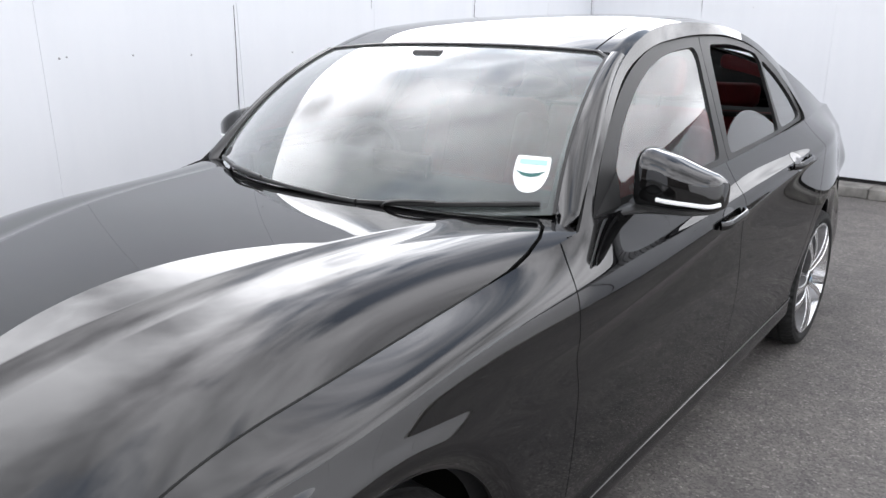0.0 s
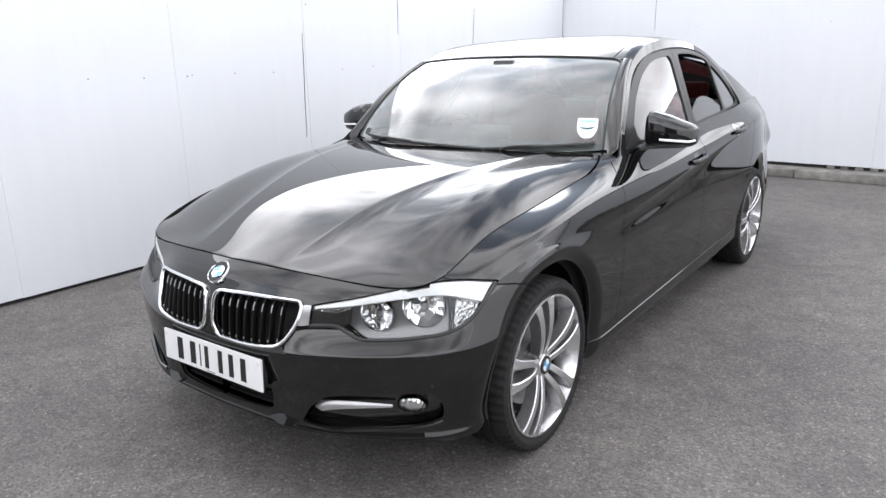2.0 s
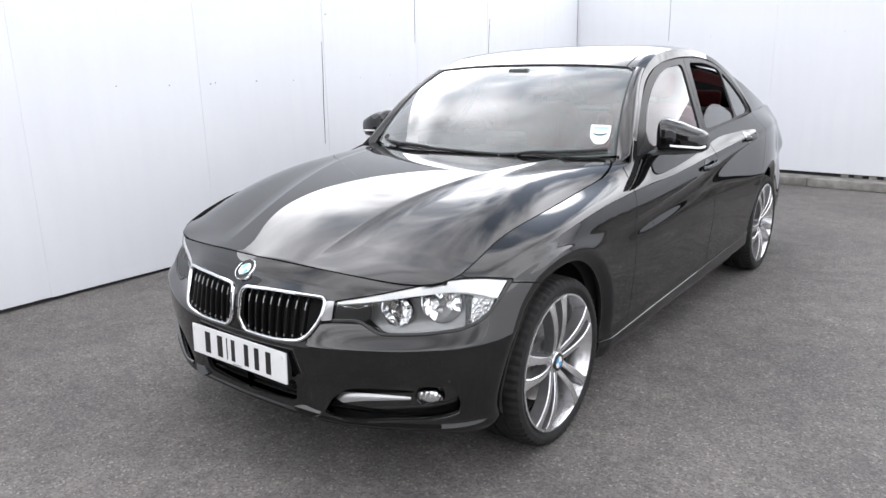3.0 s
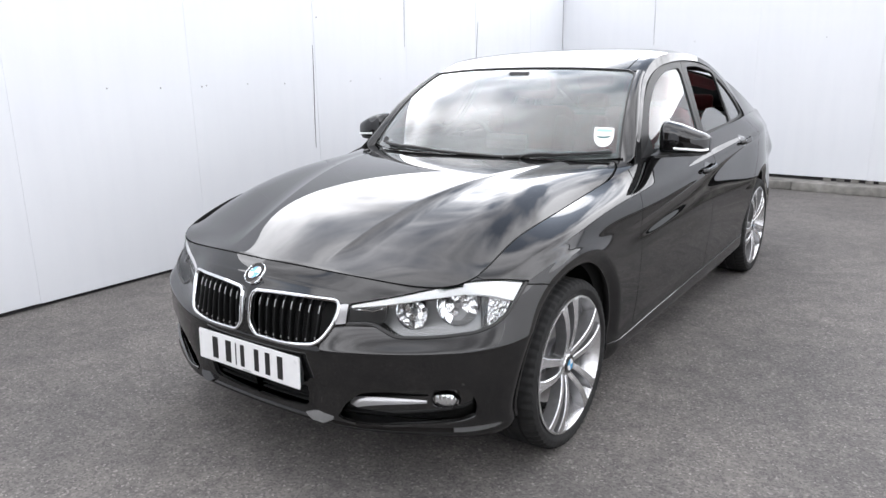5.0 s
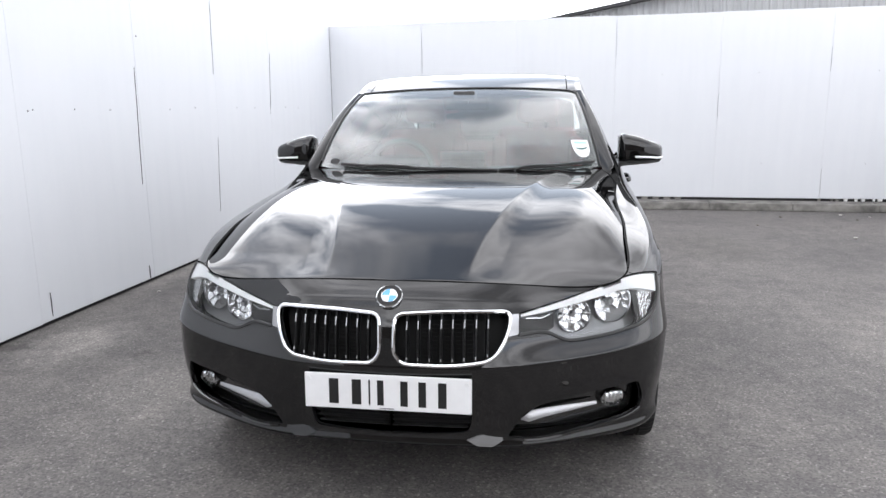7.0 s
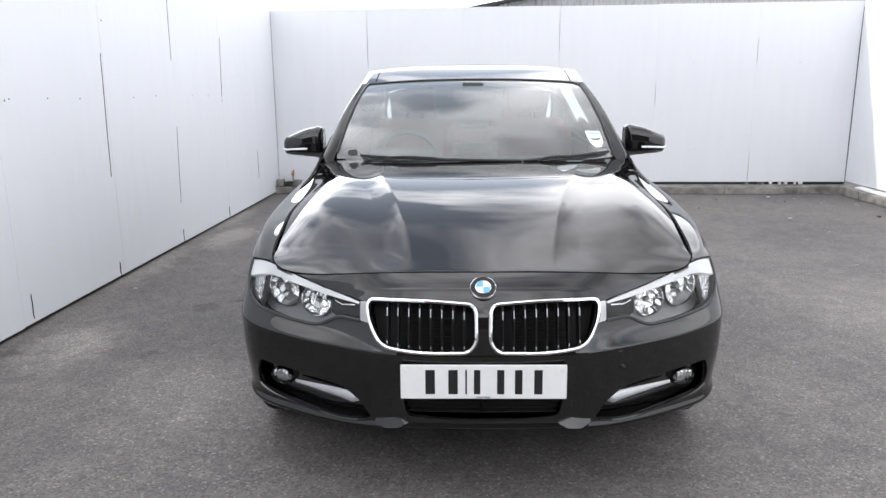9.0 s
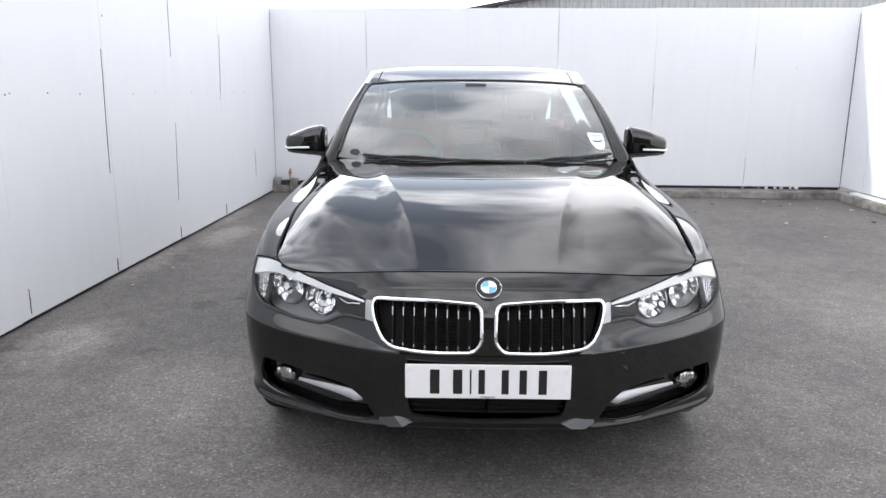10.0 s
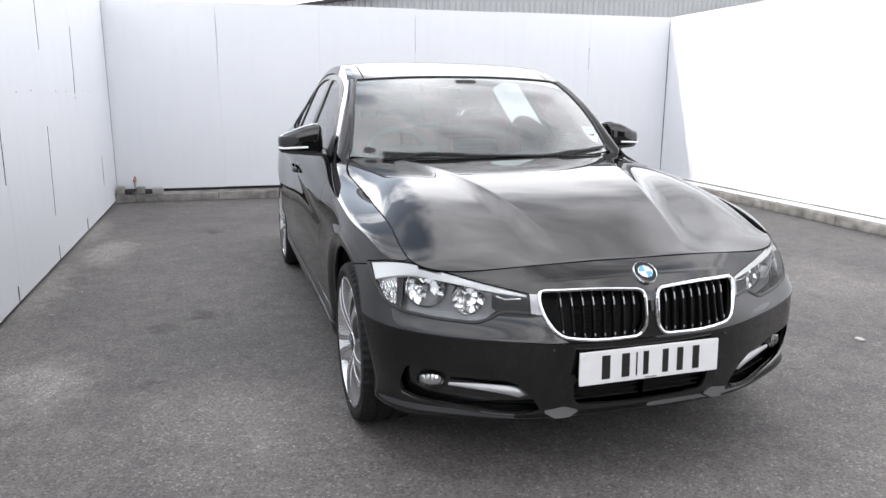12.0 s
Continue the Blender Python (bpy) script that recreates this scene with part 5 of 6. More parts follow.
    gl_ = solid("fog_lens", v, f, LENS, fog)
    for k in range(5):
        bmf = box(.001, .009, (k - 2) * .013 - .002, (k - 2) * .013 + .002, -.006, .024)
        part("fog_rib", bmf, CHROME, fog)
    v, f = lathe([(.004, .037), (.008, .039), (.004, .042), (-.03, .042)], 32)
    solid("fog_ring", v, f, GLOSSBLACK, fog)

    # bright-edged winglet of the lip, and the gloss rim under the pod
    bm = bmesh.new()
    rows = []
    for deep in (0, .035):
        rows.append([bm.verts.new((sx * x, .045 + .50 * (z - .244) + .22 * (x - .318) + deep, z))
                     for x, z in ((.238, .268), (.286, .283), (.336, .300), (.352, .286), (.350, .262), (.318, .246), (.272, .250))])
    bm.faces.new(rows[0])
    bm.faces.new(rows[1][::-1])
    for i in range(7):
        j = (i + 1) % 7
        bm.faces.new((rows[0][i], rows[0][j], rows[1][j], rows[1][i]))
    bmesh.ops.recalc_face_normals(bm, faces=bm.faces[:])
    bmesh.ops.bevel(bm, geom=bm.edges[:], offset=.002, segments=2, affect="EDGES")
    part("lip_winglet", bm, PAINT, bumper)
    rim_line = through_points([(.380, .266), (.46, .258), (.60, .270), (.74, .289), (.778, .305)], 30)
    pts = np.array([on_front(x, z)[0] - on_front(x, z)[1] * .006 for x, z in rim_line])
    nr = np.array([on_front(x, z)[1] for x, z in rim_line])
    pts[:, 0] *= sx
    nr[:, 0] *= sx
    bar("pod_rim", pts, nr, oval(.014, .022, 8), GLOSSBLACK, pod, "", False)

# mouth with crossbars
mo = whole("mouth_grille", RING.clip(signed(MOUTH, xz(RING)) * (STATION < 3) + np.where(STATION < 3, 0, 1)).push(-.05), VOID, "black lower centre intake", -.048)
for z in (.292, .310, .328, .346):
    xs = np.linspace(-.27, .27, 20)
    pts = np.array([on_front(x, z)[0] for x in xs]) + np.array([0, .030, 0])
    bar("crossbar", pts, np.tile((0, -1, 0), (20, 1)), oval(.005, .012, 6), VOID, mo, closed=False)

# number plate, its characters as plain bars
plate = part("number_plate", box(-.26, .26, -.004, .004, -.0555, .0555, .0035, 2), PLATE, car, "white plate with black characters")
plate.matrix_local = pose(0, .010, .4235, -2.5, 0, 0)
part("plate_holder", box(-.25, .25, .003, .030, -.050, .050, .004), BLACK, plate)
px = lambda q: (q - 859.5) * .52 / 301
for a, b in ((745, 781), (787, 822), (825, 831), (836, 860), (877, 904), (909, 937), (943, 974)):
    a, b = (a + b) / 2 - (b - a) * .24, (a + b) / 2 + (b - a) * .24
    part("character_bar", box(px(a), px(b), -.0052, -.0038, -.0395, .0395), INK, plate)
part("maker_bar", box(-.022, .022, -.0048, -.0038, -.0515, -.0475), GREYPIPE, plate)
for x in (-.245, .245):
    v, f = lathe([(.0, .0), (.0, .006), (-.002, .007), (-.002, 0)], 16)
    sc = solid("screw_cap", v, f, ENAMEL, plate)
    sc.matrix_local = Matrix.Translation((x, -.0055, .038)) @ Matrix.Rotation(radians(-90), 4, "Z")


# round bonnet badge
def make_badge():
    p, n = on_front(0.0001, .708)
    n = Vector((0, n.y, n.z)).normalized()
    turn = Vector((1, 0, 0)).rotation_difference(n).to_matrix().to_4x4()
    v, f = lathe([(.005, .0385), (.0068, .0400), (.005, .0415), (.0, .042), (-.008, .042)], 48)
    badge = solid("badge", v, f, CHROME, car, "round badge in blue, white and black")
    badge.matrix_local = Matrix.Translation(p) @ turn
    v, f = lathe([(.0048, 0), (.0048, .0390), (-.004, .0395)], 40)
    solid("badge_disc", v, f, FRAMEBLACK, badge)
    v, f = lathe([(.0056, .0235), (.0068, .0245), (.0056, .0255)], 40)
    solid("badge_ring", v, f, CHROME, badge)
    up = turn.inverted().to_3x3() @ Vector((0, 0, 1))
    start = math.atan2(up.z, up.y)
    for q in range(4):
        bm = bmesh.new()
        c0 = bm.verts.new((.0062, 0, 0))
        arc = [bm.verts.new((.0058, .0238 * math.cos(a), .0238 * math.sin(a))) for a in np.linspace(start + q * math.pi / 2, start + (q + 1) * math.pi / 2, 10)]
        for a, b in zip(arc, arc[1:]):
            bm.faces.new((c0, a, b))
        part("badge_quarter", bm, ENAMEL if q % 2 else BLUE, badge)


make_badge()


# ---- door mirrors, handles ----
def make_mirror(sgn):
    secs = [(.806, 1.813, 1.034, .050, .066), (.814, 1.807, 1.036, .060, .072), (.85, 1.798, 1.038, .066, .074), (.90, 1.793, 1.034, .068, .067), (.95, 1.794, 1.027, .064, .056),
            (.99, 1.802, 1.020, .056, .048), (1.012, 1.810, 1.016, .046, .040), (1.022, 1.815, 1.014, .032, .031)]
    n = 28
    xs = [s[0] for s in secs]
    f = natural(xs, [s[1:] for s in secs])
    X = np.linspace(xs[0], xs[-1], 26)
    P = np.zeros((len(X), n, 3))
    for i, x in enumerate(X):
        yc, zc, hy, hz = f(x)
        for k in range(n):
            a = 2 * math.pi * k / n
            c, s = math.cos(a), math.sin(a)
            yy = -math.copysign(abs(c) ** .78, c)
            P[i, k] = (sgn * x, yc + hy * (yy if yy < 0 else yy * .75), zc + hz * math.copysign(abs(s) ** .62, s))
    v = P.reshape(-1, 3)
    fc = [(i * n + k, i * n + (k + 1) % n, (i + 1) * n + (k + 1) % n, (i + 1) * n + k) for i in range(len(X) - 1) for k in range(n)]
    fc += [tuple(range(n)), tuple((len(X) - 1) * n + k for k in range(n))]
    m = solid("door_mirror", v, fc, PAINT, car, "folding door mirror with graphite cap and indicator strip")
    # black lower shell and stalk
    st = np.array([(sgn * .755, 1.70, .955), (sgn * .79, 1.735, .962), (sgn * .84, 1.775, .966), (sgn * .90, 1.79, .968)])
    v2, f2 = sweep(through_points(st, 14), np.tile((0, 0, 1), (14, 1)), oval(.085, .022, 12), False)
    solid("stalk", v2, f2, BLACK, m, "black mirror stalk")
    ls = []
    for i, x in enumerate(np.linspace(.80, 1.004, 18)):
        yc, zc, hy, hz = f(x)
        ls.append((sgn * x, yc - hy * .05, zc - hz * .90))
    v2, f2 = sweep(np.array(ls), np.tile((0, 0, 1), (18, 1)), oval(.115, .026, 12), False)
    c2 = np.repeat(np.array(ls), 12, axis=0)
    k2 = np.repeat(np.clip(np.sin(np.linspace(.5, math.pi - .35, 18)) * 1.25, .2, 1), 12)[:, None]
    solid("lower_shell", c2 + (v2 - c2) * k2, f2, BLACK, m)
    # indicator strip round the front
    ip, inr = [], []
    for x in np.linspace(.885, 1.021, 22):
        yc, zc, hy, hz = f(x)
        ip.append((sgn * x, yc - hy * .985, zc - hz * .50))
        inr.append((0, -1, 0))
    bar("indicator_strip", np.array(ip), np.array(inr), oval(.0105, .008, 8), LAMPWHITE, m, "white indicator strip", False)
    bm = box(.83, .955, 1.838, 1.845, .990, 1.060, .004)
    for q in bm.verts:
        q.co.x *= sgn
    part("mirror_glass", bm, CHROME, m, "mirror glass")
    # triangle at the foot of the pillar, flush with the window frame
    sail = SHEET.push(-.005).clip(signed(SAIL, yz(SHEET)))
    (sail if sgn > 0 else sail.mirror()).panel("mirror_foot", BLACK, m, "", .010)


SAIL = rounded([(1.60, .972), (1.725, .978), (1.762, 1.058), (1.70, 1.020)], [.004, .01, .012, .05], 4)
for sgn in (1, -1):
    make_mirror(sgn)

for (key, sgn), door in DOORS.items():
    yc, zc = (2.290, .842) if key == "front" else (3.02, .916)
    slope = .055
    pts, nr = [], []
    for q in np.linspace(-1, 1, 20):
        p, n = on_side(yc + .098 * q, zc + .098 * q * slope)
        lift = .020 * (1 - abs(q) ** 6) + .006
        pts.append((sgn * (p.x + lift), p.y, p.z))
        nr.append((sgn, 0, 0))
    v2, f2 = sweep(np.array(pts), np.array(nr), oval(.026, .014, 10), False)
    hd = solid("handle", v2, f2, PAINT, door, "body-coloured pull handle")
    # dished recess behind the grip
    bm = bmesh.new()
    rows = []
    for i, r in enumerate((1.0, .85, .6, .3)):
        row = []
        for k in range(24):
            a = 2 * math.pi * k / 24
            p, n = on_side(yc - .012 + .050 * r * math.cos(a), zc + .034 * r * math.sin(a))
            row.append(bm.verts.new((sgn * (p.x + .0015), p.y, p.z)))
        rows.append(row)
    for a, b in zip(rows, rows[1:]):
        for k in range(24):
            bm.faces.new((a[k], a[(k + 1) % 24], b[(k + 1) % 24], b[k]))
    bm.faces.new(rows[-1])
    part("handle_recess", bm, GLOSSBLACK, hd, smooth=True)

# rounded edge strip along the sill
for sgn in (1, -1):
    ys = np.linspace(1.14, 3.22, 60)
    zs = np.interp(ys, [q[0] for q in SILL], [q[1] for q in SILL]) - .004
    pts = np.array([(sgn * (on_side(y, z)[0].x + .0005), y, z) for y, z in zip(ys, zs)])
    bar("sill_strip", pts, np.tile((sgn, 0, 0), (60, 1)), oval(.007, .008, 8, 2), PAINT, car, "rounded sill edge", False)

# ---- windscreen furniture ----
SCREEN_TREE = tree_of(SCREEN)


def on_screen(x, z):
    p, n, *_ = SCREEN_TREE.ray_cast(Vector((abs(x), -2, z)), Vector((0, 1, 0)))
    if p is None:
        p, n, *_ = SCREEN_TREE.find_nearest(Vector((abs(x), 1.5, z)))
    if n.y > 0:
        n = -n
    s = -1 if x < 0 else 1
    return Vector((p.x * s, p.y, p.z)), Vector((n.x * s, n.y, n.z))


grid_s = SCREEN.v.reshape(70, 60, 3)
gi, gj = np.divmod(np.arange(70 * 60), 60)
frit_f = np.minimum.reduce([(69 - gi) / 69 * .70 - .016, gj / 59 * .62 - .018, (59 - gj) / 59 * .62 - .016])
frit = Skin(SCREEN.v, SCREEN.n, SCREEN.f).push(-.0075).clip(frit_f)
whole("screen_border", frit, BLACK, "", 0.0, parent=ws)
edge_pts = np.vstack([grid_s[-1, ::4], grid_s[::-4, -1][1:], grid_s[::4, -1][1:] * np.array([-1, 1, 1]), grid_s[-1, ::-4][1:] * np.array([-1, 1, 1])])
edge_n = np.array([on_screen(p[0], p[2])[1] for p in edge_pts])
bar("screen_seal", edge_pts, edge_n, oval(.012, .008, 6), BLACK, ws, "black rubber seal", False)


def lean(x, z):
    return x + .33 * (1.093 - z), z


STICK = rounded([(.562, 1.095), (.642, 1.091), (.642, 1.048), (.624, 1.016), (.583, 1.014), (.562, 1.046)], [.004, .004, .02, .03, .03, .02], 5)
STICK = [lean(x, z) for x, z in STICK]
sticker = SCREEN.push(-.0025).clip(signed(STICK, xz(SCREEN)))
st = sticker.panel("permit_sticker", WHITE, ws, "white sticker with pale green printing", .001)


def decal(name, poly, material, parent, d):
    """A flat print on the glass."""
    bm = bmesh.new()
    bm.faces.new([bm.verts.new(on_screen(x, z)[0] + on_screen(x, z)[1] * d) for x, z in poly])
    return part(name, bm, material, parent)


decal("print_band", [lean(*q) for q in ((.572, 1.086), (.634, 1.083), (.634, 1.073), (.572, 1.076))], PALEGREEN, st, -.0008)
decal("print_swoosh", [lean(*q) for q in ((.566, 1.062), (.585, 1.057), (.603, 1.055), (.620, 1.057), (.636, 1.061), (.620, 1.050), (.603, 1.047), (.585, 1.050))], DARKGREEN, st, -.0008)
decal("tax_disc", [(-.615 + .028 * math.cos(a), .998 + .014 * math.sin(a)) for a in np.linspace(0, 2 * math.pi, 20, endpoint=False)], DASH, ws, -.0025)
# mirror and sensor box behind the glass
p, n = on_screen(0.0, 1.315)
part("sensor_box", box(-.06, .06, p.y + .02, p.y + .16, 1.285, 1.335, .015), BLACK, ws)
rv = part("rear_view_mirror", box(-.125, .125, 1.985, 2.02, 1.235, 1.300, .02, 3), BLACK, car, "black interior mirror")
part("mirror_stem", box(-.015, .015, 1.95, 1.99, 1.27, 1.33, .006), BLACK, rv)

for x0, x1, z0, z1 in ((-.560, .222, .984, .966), (.228, .668, .966, .992)):
    xs = np.linspace(x0, x1, 30)
    pts, nr = [], []
    for q, x in enumerate(xs):
        z = z0 + (z1 - z0) * q / 29 - .004
        p, n = on_screen(x, z)
        pts.append(p + n * .012)
        nr.append(n)
    wiper = bar("wiper", np.array(pts), np.array(nr), [(-.007, -.003), (-.004, .005), (.0, .007), (.006, .003), (.007, -.003), (.002, -.006), (0, -.015), (-.002, -.006)], BLACK, car, "black flat windscreen wiper", False)
    mid_i = 14
    pv = Vector((x0 + .06, pts[3].y + .01, .930))
    arm = np.array([pts[mid_i] + nr[mid_i] * .010, pts[8] + nr[8] * .012, pts[5] + Vector((0, -.004, -.006)), pv])
    bar("wiper_arm", through_points(arm, 14), np.tile((0, -.5, 1), (14, 1)), oval(.011, .007, 8), BLACK, wiper, "", False)

# cowl below the glass
cw = np.stack([.63 * A, 1.335 + .150 * A ** 2.2, .882 + .020 * A ** 2], 1)
cw2 = np.stack([.63 * A, 1.36 + .205 * A ** 2.2, .925 + .015 * A ** 2], 1)
cowl = Skin.grid(patch(cw, cw2, (0, 0, .003), 8))
if cowl.n[200][2] < 0:
    cowl = cowl.flip()
whole("cowl", cowl, BLACK, "black plastic cowl", .01)

# aerial fin on the roof
bm = bmesh.new()
fin = [bm.verts.new(q) for q in ((-.022, 3.10, 1.372), (.022, 3.10, 1.372), (.024, 3.24, 1.350), (-.024, 3.24, 1.350), (-.004, 3.19, 1.430), (.004, 3.19, 1.430), (.004, 3.235, 1.425), (-.004, 3.235, 1.425))]
for q in ((0, 1, 5, 4), (1, 2, 6, 5), (2, 3, 7, 6), (3, 0, 4, 7), (4, 5, 6, 7)):
    bm.faces.new([fin[i] for i in q])
bmesh.ops.bevel(bm, geom=bm.edges[:], offset=.004, segments=2, affect="EDGES")
part("aerial_fin", bm, PAINT, car)


# ---- cabin ----
def pad(x0, x1, y0, y1, z0, z1, r, bm=None):
    return box(x0, x1, y0, y1, z0, z1, r, 4, bm)


def tilt_bm(bm, angle, pivot):
    bmesh.ops.rotate(bm, verts=bm.verts, cent=pivot, matrix=Matrix.Rotation(radians(angle), 3, "X"))
    return bm


for sx in (1, -1):
    seat = part("front_seat", pad(sx * .37 - .26, sx * .37 + .26, 2.10, 2.62, .46, .60, .06), RED, car, "red leather front seat", smooth=True)
    part("backrest", tilt_bm(pad(sx * .37 - .25, sx * .37 + .25, 2.56, 2.72, .56, 1.13, .06), -18, (0, 2.64, .58)), RED, seat, smooth=True)
    for q in (-1, 1):
        part("side_bolster", tilt_bm(pad(sx * .37 + q * .24 - .045, sx * .37 + q * .24 + .045, 2.50, 2.68, .60, 1.05, .04), -18, (0, 2.64, .58)), RED, seat, smooth=True)
    part("headrest", tilt_bm(pad(sx * .37 - .13, sx * .37 + .13, 2.60, 2.70, 1.155, 1.30, .04), -12, (0, 2.70, .60)), RED, seat, smooth=True)
    for q in (-.05, .05):
        part("headrest_post", tilt_bm(box(sx * .37 + q - .006, sx * .37 + q + .006, 2.64, 2.652, 1.10, 1.18), -12, (0, 2.70, .60)), CHROME, seat)
bench = part("rear_bench", pad(-.62, .62, 3.02, 3.50, .44, .62, .06), RED, car, "red leather rear bench", smooth=True)
part("bench_back", tilt_bm(pad(-.62, .62, 3.46, 3.60, .56, 1.05, .06), -22, (0, 3.52, .58)), RED, bench, smooth=True)
for x in (-.38, .38):
    part("rear_headrest", tilt_bm(pad(x - .12, x + .12, 3.66, 3.74, 1.04, 1.15, .035), -10, (0, 3.7, 1.05)), RED, bench, smooth=True)
dash = part("dashboard", box(-.62, .62, 1.62, 1.92, .74, .945, .06, 4), DASH, car, "dark soft dashboard", smooth=True)
part("instrument_hood", box(-.55, -.20, 1.70, 1.90, .92, .995, .03, 3), DASH, dash, smooth=True)
part("display_screen", box(-.11, .13, 1.74, 1.77, .94, 1.03, .008), GLOSSBLACK, dash)
part("cabin_floor", box(-.74, .74, 1.30, 3.60, .26, .30), VOID, car)
part("tunnel", box(-.13, .13, 1.70, 3.0, .30, .58, .05), DASH, car)
part("bulkhead", box(-.70, .70, 1.40, 1.46, .26, .84), VOID, car)
part("parcel_shelf", box(-.62, .62, 3.60, 3.98, 1.00, 1.02, .006), DASH, car)
for sx in (1, -1):
    for y0, y1 in ((1.70, 2.40), (2.45, 3.35)):
        part("door_lining", box(sx * .74 - .02, sx * .74 + .02, y0, y1, .34, .955, .015), DASH, car)
whole("headlining", ROOF.push(-.03), DASH, "", 0.0)
v, f = sweep(np.array([(.185 * math.cos(a), 0, .185 * math.sin(a)) for a in np.linspace(0, 2 * math.pi, 48, endpoint=False)]), np.array([(math.cos(a), 0, math.sin(a)) for a in np.linspace(0, 2 * math.pi, 48, endpoint=False)]), oval(.028, .030, 8), True)
wheel_s = solid("steering_wheel", v, f, BLACK, car, "black three-spoke steering wheel")
wheel_s.matrix_local = pose(-.37, 1.93, .90, -24, 0, 0)
part("boss", box(-.07, .07, -.01, .03, -.06, .05, .02, 3), BLACK, wheel_s)
for a in (0, 180, 270):
    bm = box(.05, .18, -.006, .010, -.018, .018, .004)
    bmesh.ops.rotate(bm, verts=bm.verts, cent=(0, 0, 0), matrix=Matrix.Rotation(radians(-a), 3, "Y"))
    part("wheel_spoke", bm, BLACK, wheel_s)


# parts lie at most two levels under their thing
def settle():
    moved = True
    while moved:
        moved = False
        for ob in list(scene.objects):
            p = ob.parent
            if p and p.parent and p.parent.parent and p.parent.parent.parent is None and p.parent.parent is car:
                local = p.matrix_local @ ob.matrix_local
                ob.parent = p.parent
                ob.matrix_local = local
                moved = True


bpy.context.view_layer.update()
settle()


def stance():
    """The body stands a little nose-down on its wheels."""
    bpy.context.view_layer.update()
    for ob in car.children_recursive:
        up = ob
        while up.parent and up.parent is not car:
            up = up.parent
        if ob.type != "MESH" or up.name.split(".")[0] == "wheel":
            continue
        m, back_m = ob.matrix_world, ob.matrix_world.inverted()
        n = len(ob.data.vertices)
        co = np.empty(n * 3, np.float32)
        ob.data.vertices.foreach_get("co", co)
        mw, mi = np.array(m), np.array(back_m)
        w = co.reshape(-1, 3) @ mw[:3, :3].T + mw[:3, 3]
        w[:, 2] += .021 * (1 - np.exp(-np.maximum(w[:, 1], 0) / 1.3)) + .005 * np.clip((w[:, 2] - 1.0) / .35, 0, 1)
        co = (w @ mi[:3, :3].T + mi[:3, 3]).astype(np.float32)
        ob.data.vertices.foreach_set("co", co.ravel())
        ob.data.update()


stance()


# ---- kerbs, gap, building and corner clutter ----
def run_of_blocks(name, a, b, inset_d, depth, h, step, material, label, category):
    """Kerb blocks laid end to end at a wall's foot."""
    m, length = wall_frame(a, b)
    rnd = random.Random(len(name))
    bed = part(name, box(0, length, inset_d - .03, inset_d + depth - .02, 0, h - .02), material)
    bed.matrix_world = m
    tag_structure(bed, label, category)
    x = 0.0
    while x < length - .02:
        w = min(step * rnd.uniform(.97, 1.03), length - x)
        dz, dy = rnd.uniform(-.006, .006), rnd.uniform(-.006, .006)
        part("kerb_block", box(x + .003, x + w - .003, inset_d - .06, inset_d + depth + dy, 0.0, h + dz, .012, 2), material, bed)
        x += w
    return bed


run_of_blocks("kerb_back", CORNER_R + Vector((0.3, 0)), CORNER_L, 0.02, .20, .095, .92, CONCRETE, "low weathered concrete kerb at the back wall", "kerb")
run_of_blocks("kerb_right", RIGHT_END, CORNER_R, 0.02, .13, .105, .92, CONCRETE, "low weathered concrete kerb at the sunlit wall", "kerb")

# white strip added on that kerb, in lengths, painting its bright sunlit top
m, length = wall_frame(RIGHT_END, CORNER_R)
light_strip_run = part("trim_sole", box(0, length - .4, -.045, .040, .09, .112), WHITE)
light_strip_run.matrix_world = m
tag_structure(light_strip_run, "white strip added for the bright sunlit top of the kerb", "trim")
x = 0.0
rnd = random.Random(9)
while x < length - 1.0:
    w = rnd.uniform(.9, 1.5)
    part("sole_length", box(x + .004, min(x + w, length - .4) - .004, -.03, .075 + rnd.uniform(-.008, .008), .094, .124 + rnd.uniform(-.004, .002), .004, 1), WHITE, light_strip_run)
    x += w

# black strip painting the gap's shade under the back wall, with packing pieces
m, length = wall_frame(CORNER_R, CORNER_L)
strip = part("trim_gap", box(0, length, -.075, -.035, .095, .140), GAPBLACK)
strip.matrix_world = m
tag_structure(strip, "dark strip standing in for the shaded gap beneath the boards", "trim")
rnd = random.Random(5)
for k in range(10):
    x = 2.806 + k * .1335 + rnd.uniform(-.006, .006)
    part("packing_piece", box(x, x + .074, -.034, -.004, .092, .130, .003, 1), CONCRETE, strip)

for x in (.52, .60, .71, .79, .90, 1.00, 1.06, 1.20):
    part("packing_piece", box(x, x + rnd.uniform(.02, .05), -.034, -.004, .100, .132, .003, 1), WHITE if x < .95 else CONCRETE, strip)

# profiled metal shed behind the back wall
shed = new("metal_shed")
tagged(shed, "grey profiled metal shed with dark roof edge", "building")
shed.location = (0, 13.2, 0)
bm = bmesh.new()
pitch = .13
xs = []
x = .75
while x < 13.0:
    xs += [(x, 0), (x + .055, 0), (x + .075, -.028), (x + .110, -.028)]
    x += pitch
verge = lambda q: 2.93 + .17 * (q - .3)
lo = [bm.verts.new((a, b, 0)) for a, b in xs]
hi = [bm.verts.new((a, b, verge(a))) for a, b in xs]
for i in range(len(xs) - 1):
    bm.faces.new((lo[i], lo[i + 1], hi[i + 1], hi[i]))
part("cladding", bm, CLADDING, shed, "pale grey corrugated cladding")
bm = bmesh.new()
prof = [(.75, 0), (13, 0), (13, verge(13)), (.75, verge(.75))]
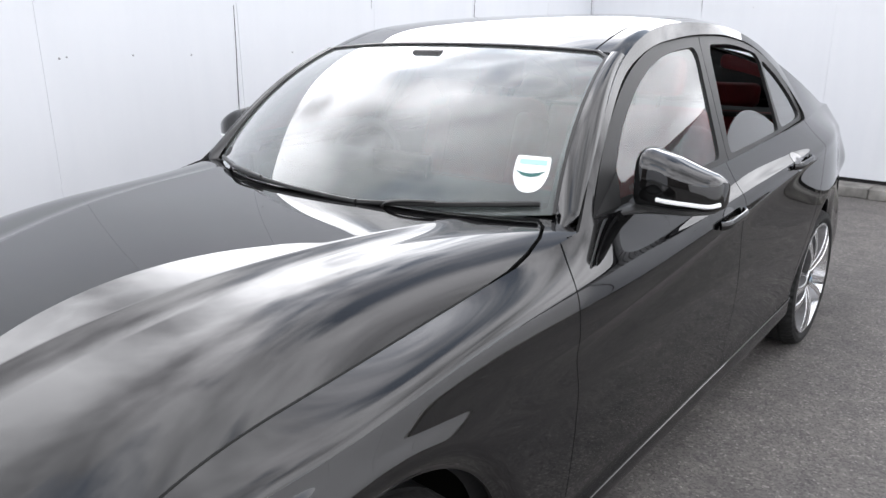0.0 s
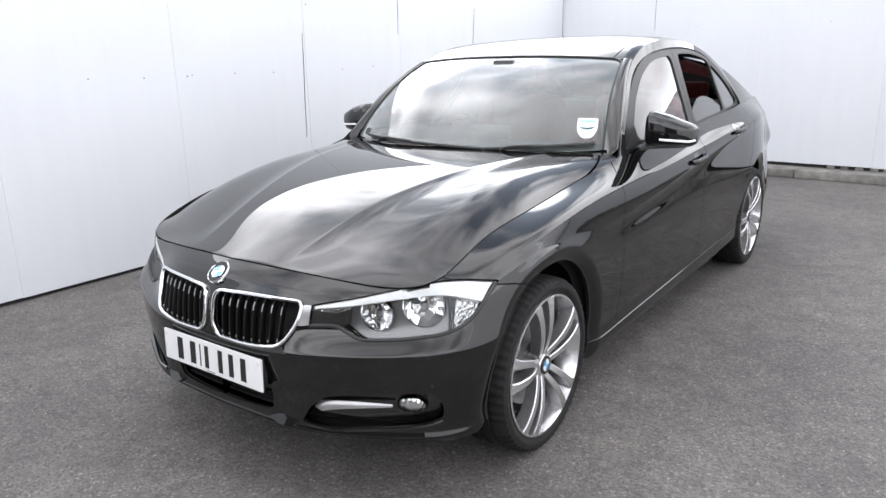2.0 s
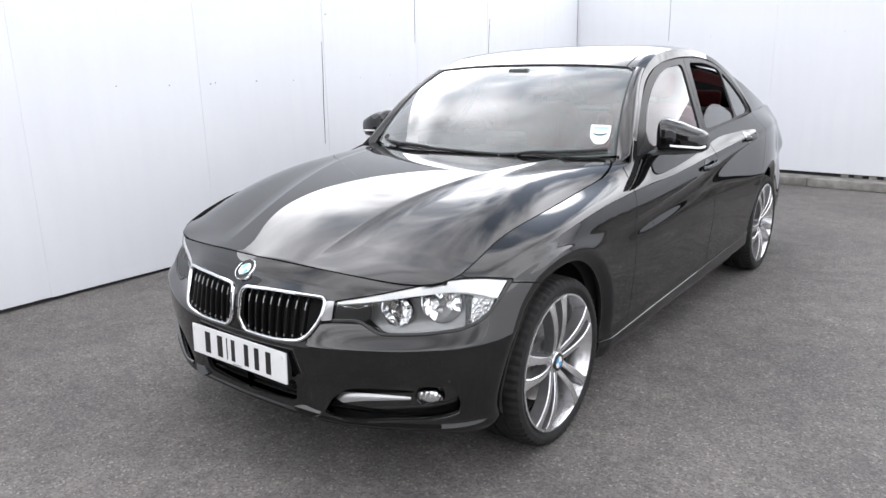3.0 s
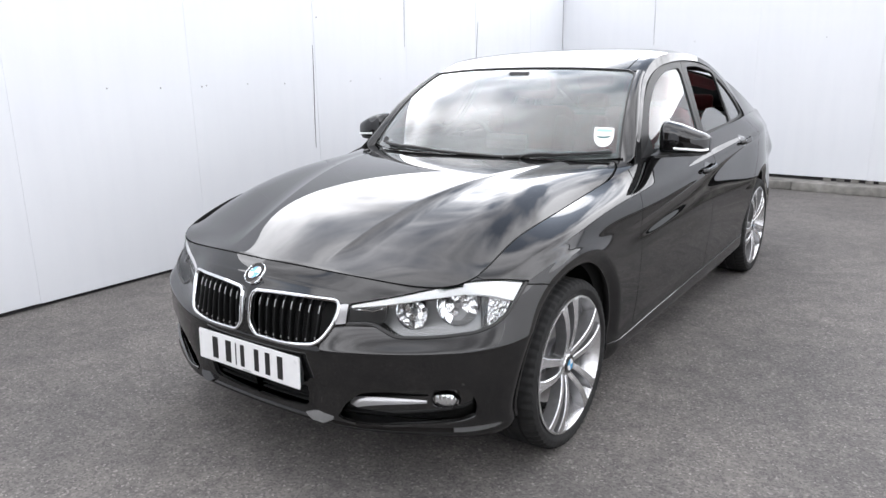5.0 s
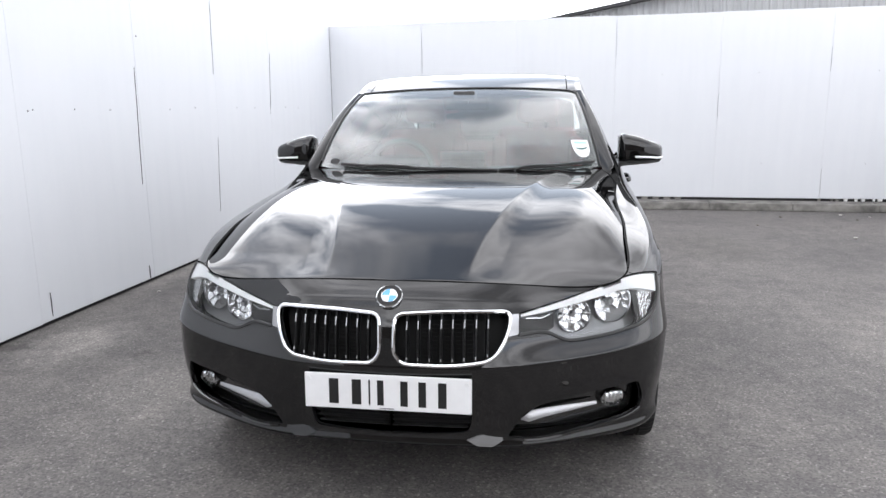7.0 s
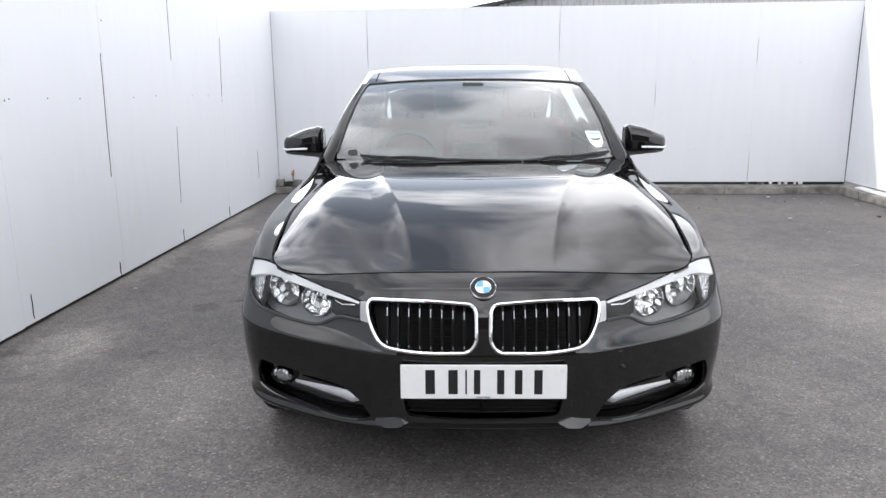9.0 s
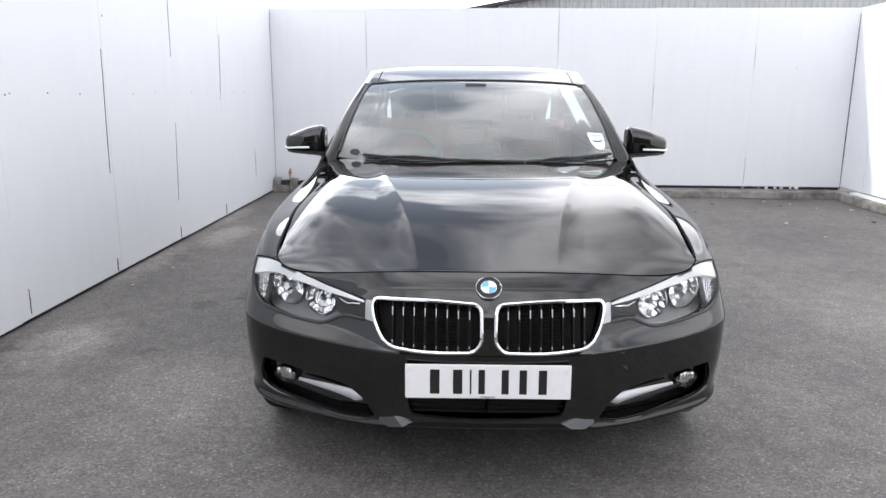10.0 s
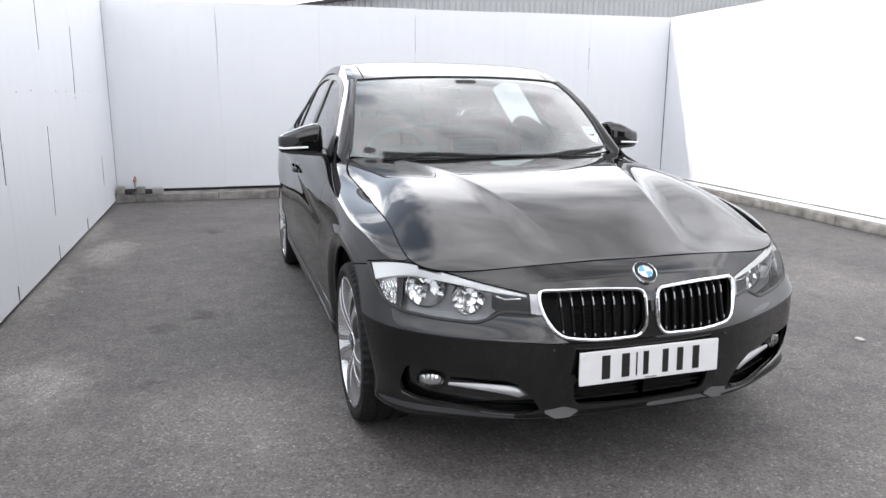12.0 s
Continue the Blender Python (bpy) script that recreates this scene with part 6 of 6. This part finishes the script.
fr_, bk_ = [bm.verts.new((a, .03, b)) for a, b in prof], [bm.verts.new((a, 8, b)) for a, b in prof]
bm.faces.new(fr_)
bm.faces.new(bk_[::-1])
for i in range(4):
    bm.faces.new((fr_[i], fr_[(i + 1) % 4], bk_[(i + 1) % 4], bk_[i]))
part("shed_body", bm, CLADDING, shed)
bm = bmesh.new()
prof = [(.1, verge(.1)), (13.4, verge(13.4)), (13.4, verge(13.4) + .16), (.1, verge(.1) + .05)]
fr_, bk_ = [bm.verts.new((a, -.25, b)) for a, b in prof], [bm.verts.new((a, 8.2, b)) for a, b in prof]
bm.faces.new(fr_)
bm.faces.new(bk_[::-1])
for i in range(4):
    bm.faces.new((fr_[i], fr_[(i + 1) % 4], bk_[(i + 1) % 4], bk_[i]))
part("roof_edge", bm, ROOFDARK, shed, "dark roof verge")


# standpipe and clutter in the corner by the kerb
def make_standpipe():
    px_, py_ = CORNER_L.x + .22, CORNER_L.y - .15
    v, f = lathe([(0, .012), (.13, .012), (.13, .016), (.15, .016), (.15, 0)], 14)
    tap = solid("standpipe", v, f, GREYPIPE, None, "short grey standpipe with a red-handled valve on the kerb")
    tagged(tap, category="tap")
    tap.matrix_world = Matrix.Translation((px_, py_, .095)) @ Matrix.Rotation(radians(-90), 4, "Y")
    for k, (dx, dz, mt, sz) in enumerate(((.0, .16, BRASS, .030), (.03, .19, REDPAINT, .018))):
        bm = bmesh.new()
        bmesh.ops.create_icosphere(bm, subdivisions=2, radius=sz)
        for q in bm.verts:
            q.co.z *= .7
        o = part(("valve_body", "valve_handle")[k], bm, mt, tap, smooth=True)
        o.matrix_local = Matrix.Translation((dz, dx, 0))
    bm = box(.15, .168, -.05, .06, -.008, .008, .004)
    part("lever", bm, REDPAINT, tap)
    hose_pts = through_points([(px_ - .20, py_ - .02, .115), (px_ - .12, py_ + .03, .13), (px_ - .03, py_ - .03, .145), (px_ + .10, py_ + .02, .13), (px_ + .26, py_ - .01, .12)], 40)
    ob = bar("hose", hose_pts, np.tile((0, 0, 1), (40, 1)), oval(.034, .034, 8, 2), BLACK, None, "", False)
    tagged(ob, "black rubber hose lying on the kerb", "hose")
    for dx, w, h, mt in ((-.16, .09, .095, CONCRETE), (-.07, .08, .060, GAPBLACK), (.06, .10, .085, CONCRETE), (.15, .09, .055, GAPBLACK), (.25, .13, .070, GREYPIPE)):
        o = part("rubble_piece", box(px_ + dx - w / 2, px_ + dx + w / 2, py_ - .06, py_ + .04, .093, .093 + h, .018, 2), mt)
        tagged(o, "broken grey masonry piece lying on the kerb", "rubble", "rubble on the kerb")


make_standpipe()


# litter: dry leaves, chips and scraps on the asphalt
def make_litter():
    rnd = random.Random(21)
    spots = [(3.75, 6.35), (3.95, 6.55), (4.1, 6.2), (4.35, 5.6), (4.25, 5.3), (3.3, 5.2), (2.6, 5.9), (3.35, 4.5), (4.05, 4.3), (3.7, 6.7), (4.45, 6.1), (3.0, 6.5),
             (-2.28, 4.35), (-2.22, 3.1), (-2.3, 2.6), (-1.9, 5.6), (2.9, 3.2), (1.9, .9), (-.3, -.75), (1.2, -.4)]
    for x, y in spots:
        s = rnd.uniform(.012, .034)
        bm = bmesh.new()
        n = 7
        top = [bm.verts.new((s * rnd.uniform(.6, 1.1) * math.cos(2 * math.pi * k / n), s * rnd.uniform(.4, .8) * math.sin(2 * math.pi * k / n), .004 + s * rnd.uniform(.05, .35))) for k in range(n)]
        low = [bm.verts.new((v.co.x * .9, v.co.y * .9, 0)) for v in top]
        bm.faces.new(top)
        bm.faces.new(low[::-1])
        for k in range(n):
            bm.faces.new((low[k], low[(k + 1) % n], top[(k + 1) % n], top[k]))
        dark = rnd.random() < .35
        ob = part("litter_piece", bm, LEAF if dark else CHIP)
        ob.matrix_world = pose(x, y, .001, 0, 0, rnd.uniform(0, 360))
        tagged(ob, "small dry brown leaf lying on the asphalt" if dark else "small pale stone chip lying on the asphalt", "leaf" if dark else "stone chip", "litter on the asphalt")


make_litter()

# plain unseen wall added behind the camera, dark to darken the bumper's reflections
wall_behind = part("wall_behind", box(-14.0, 14.0, -9.8, -9.5, 0, 3.3, .02, 1), DARKWALL)
tag_structure(wall_behind, "plain dark brown unseen wall added to darken the bumper's reflections", "wall")
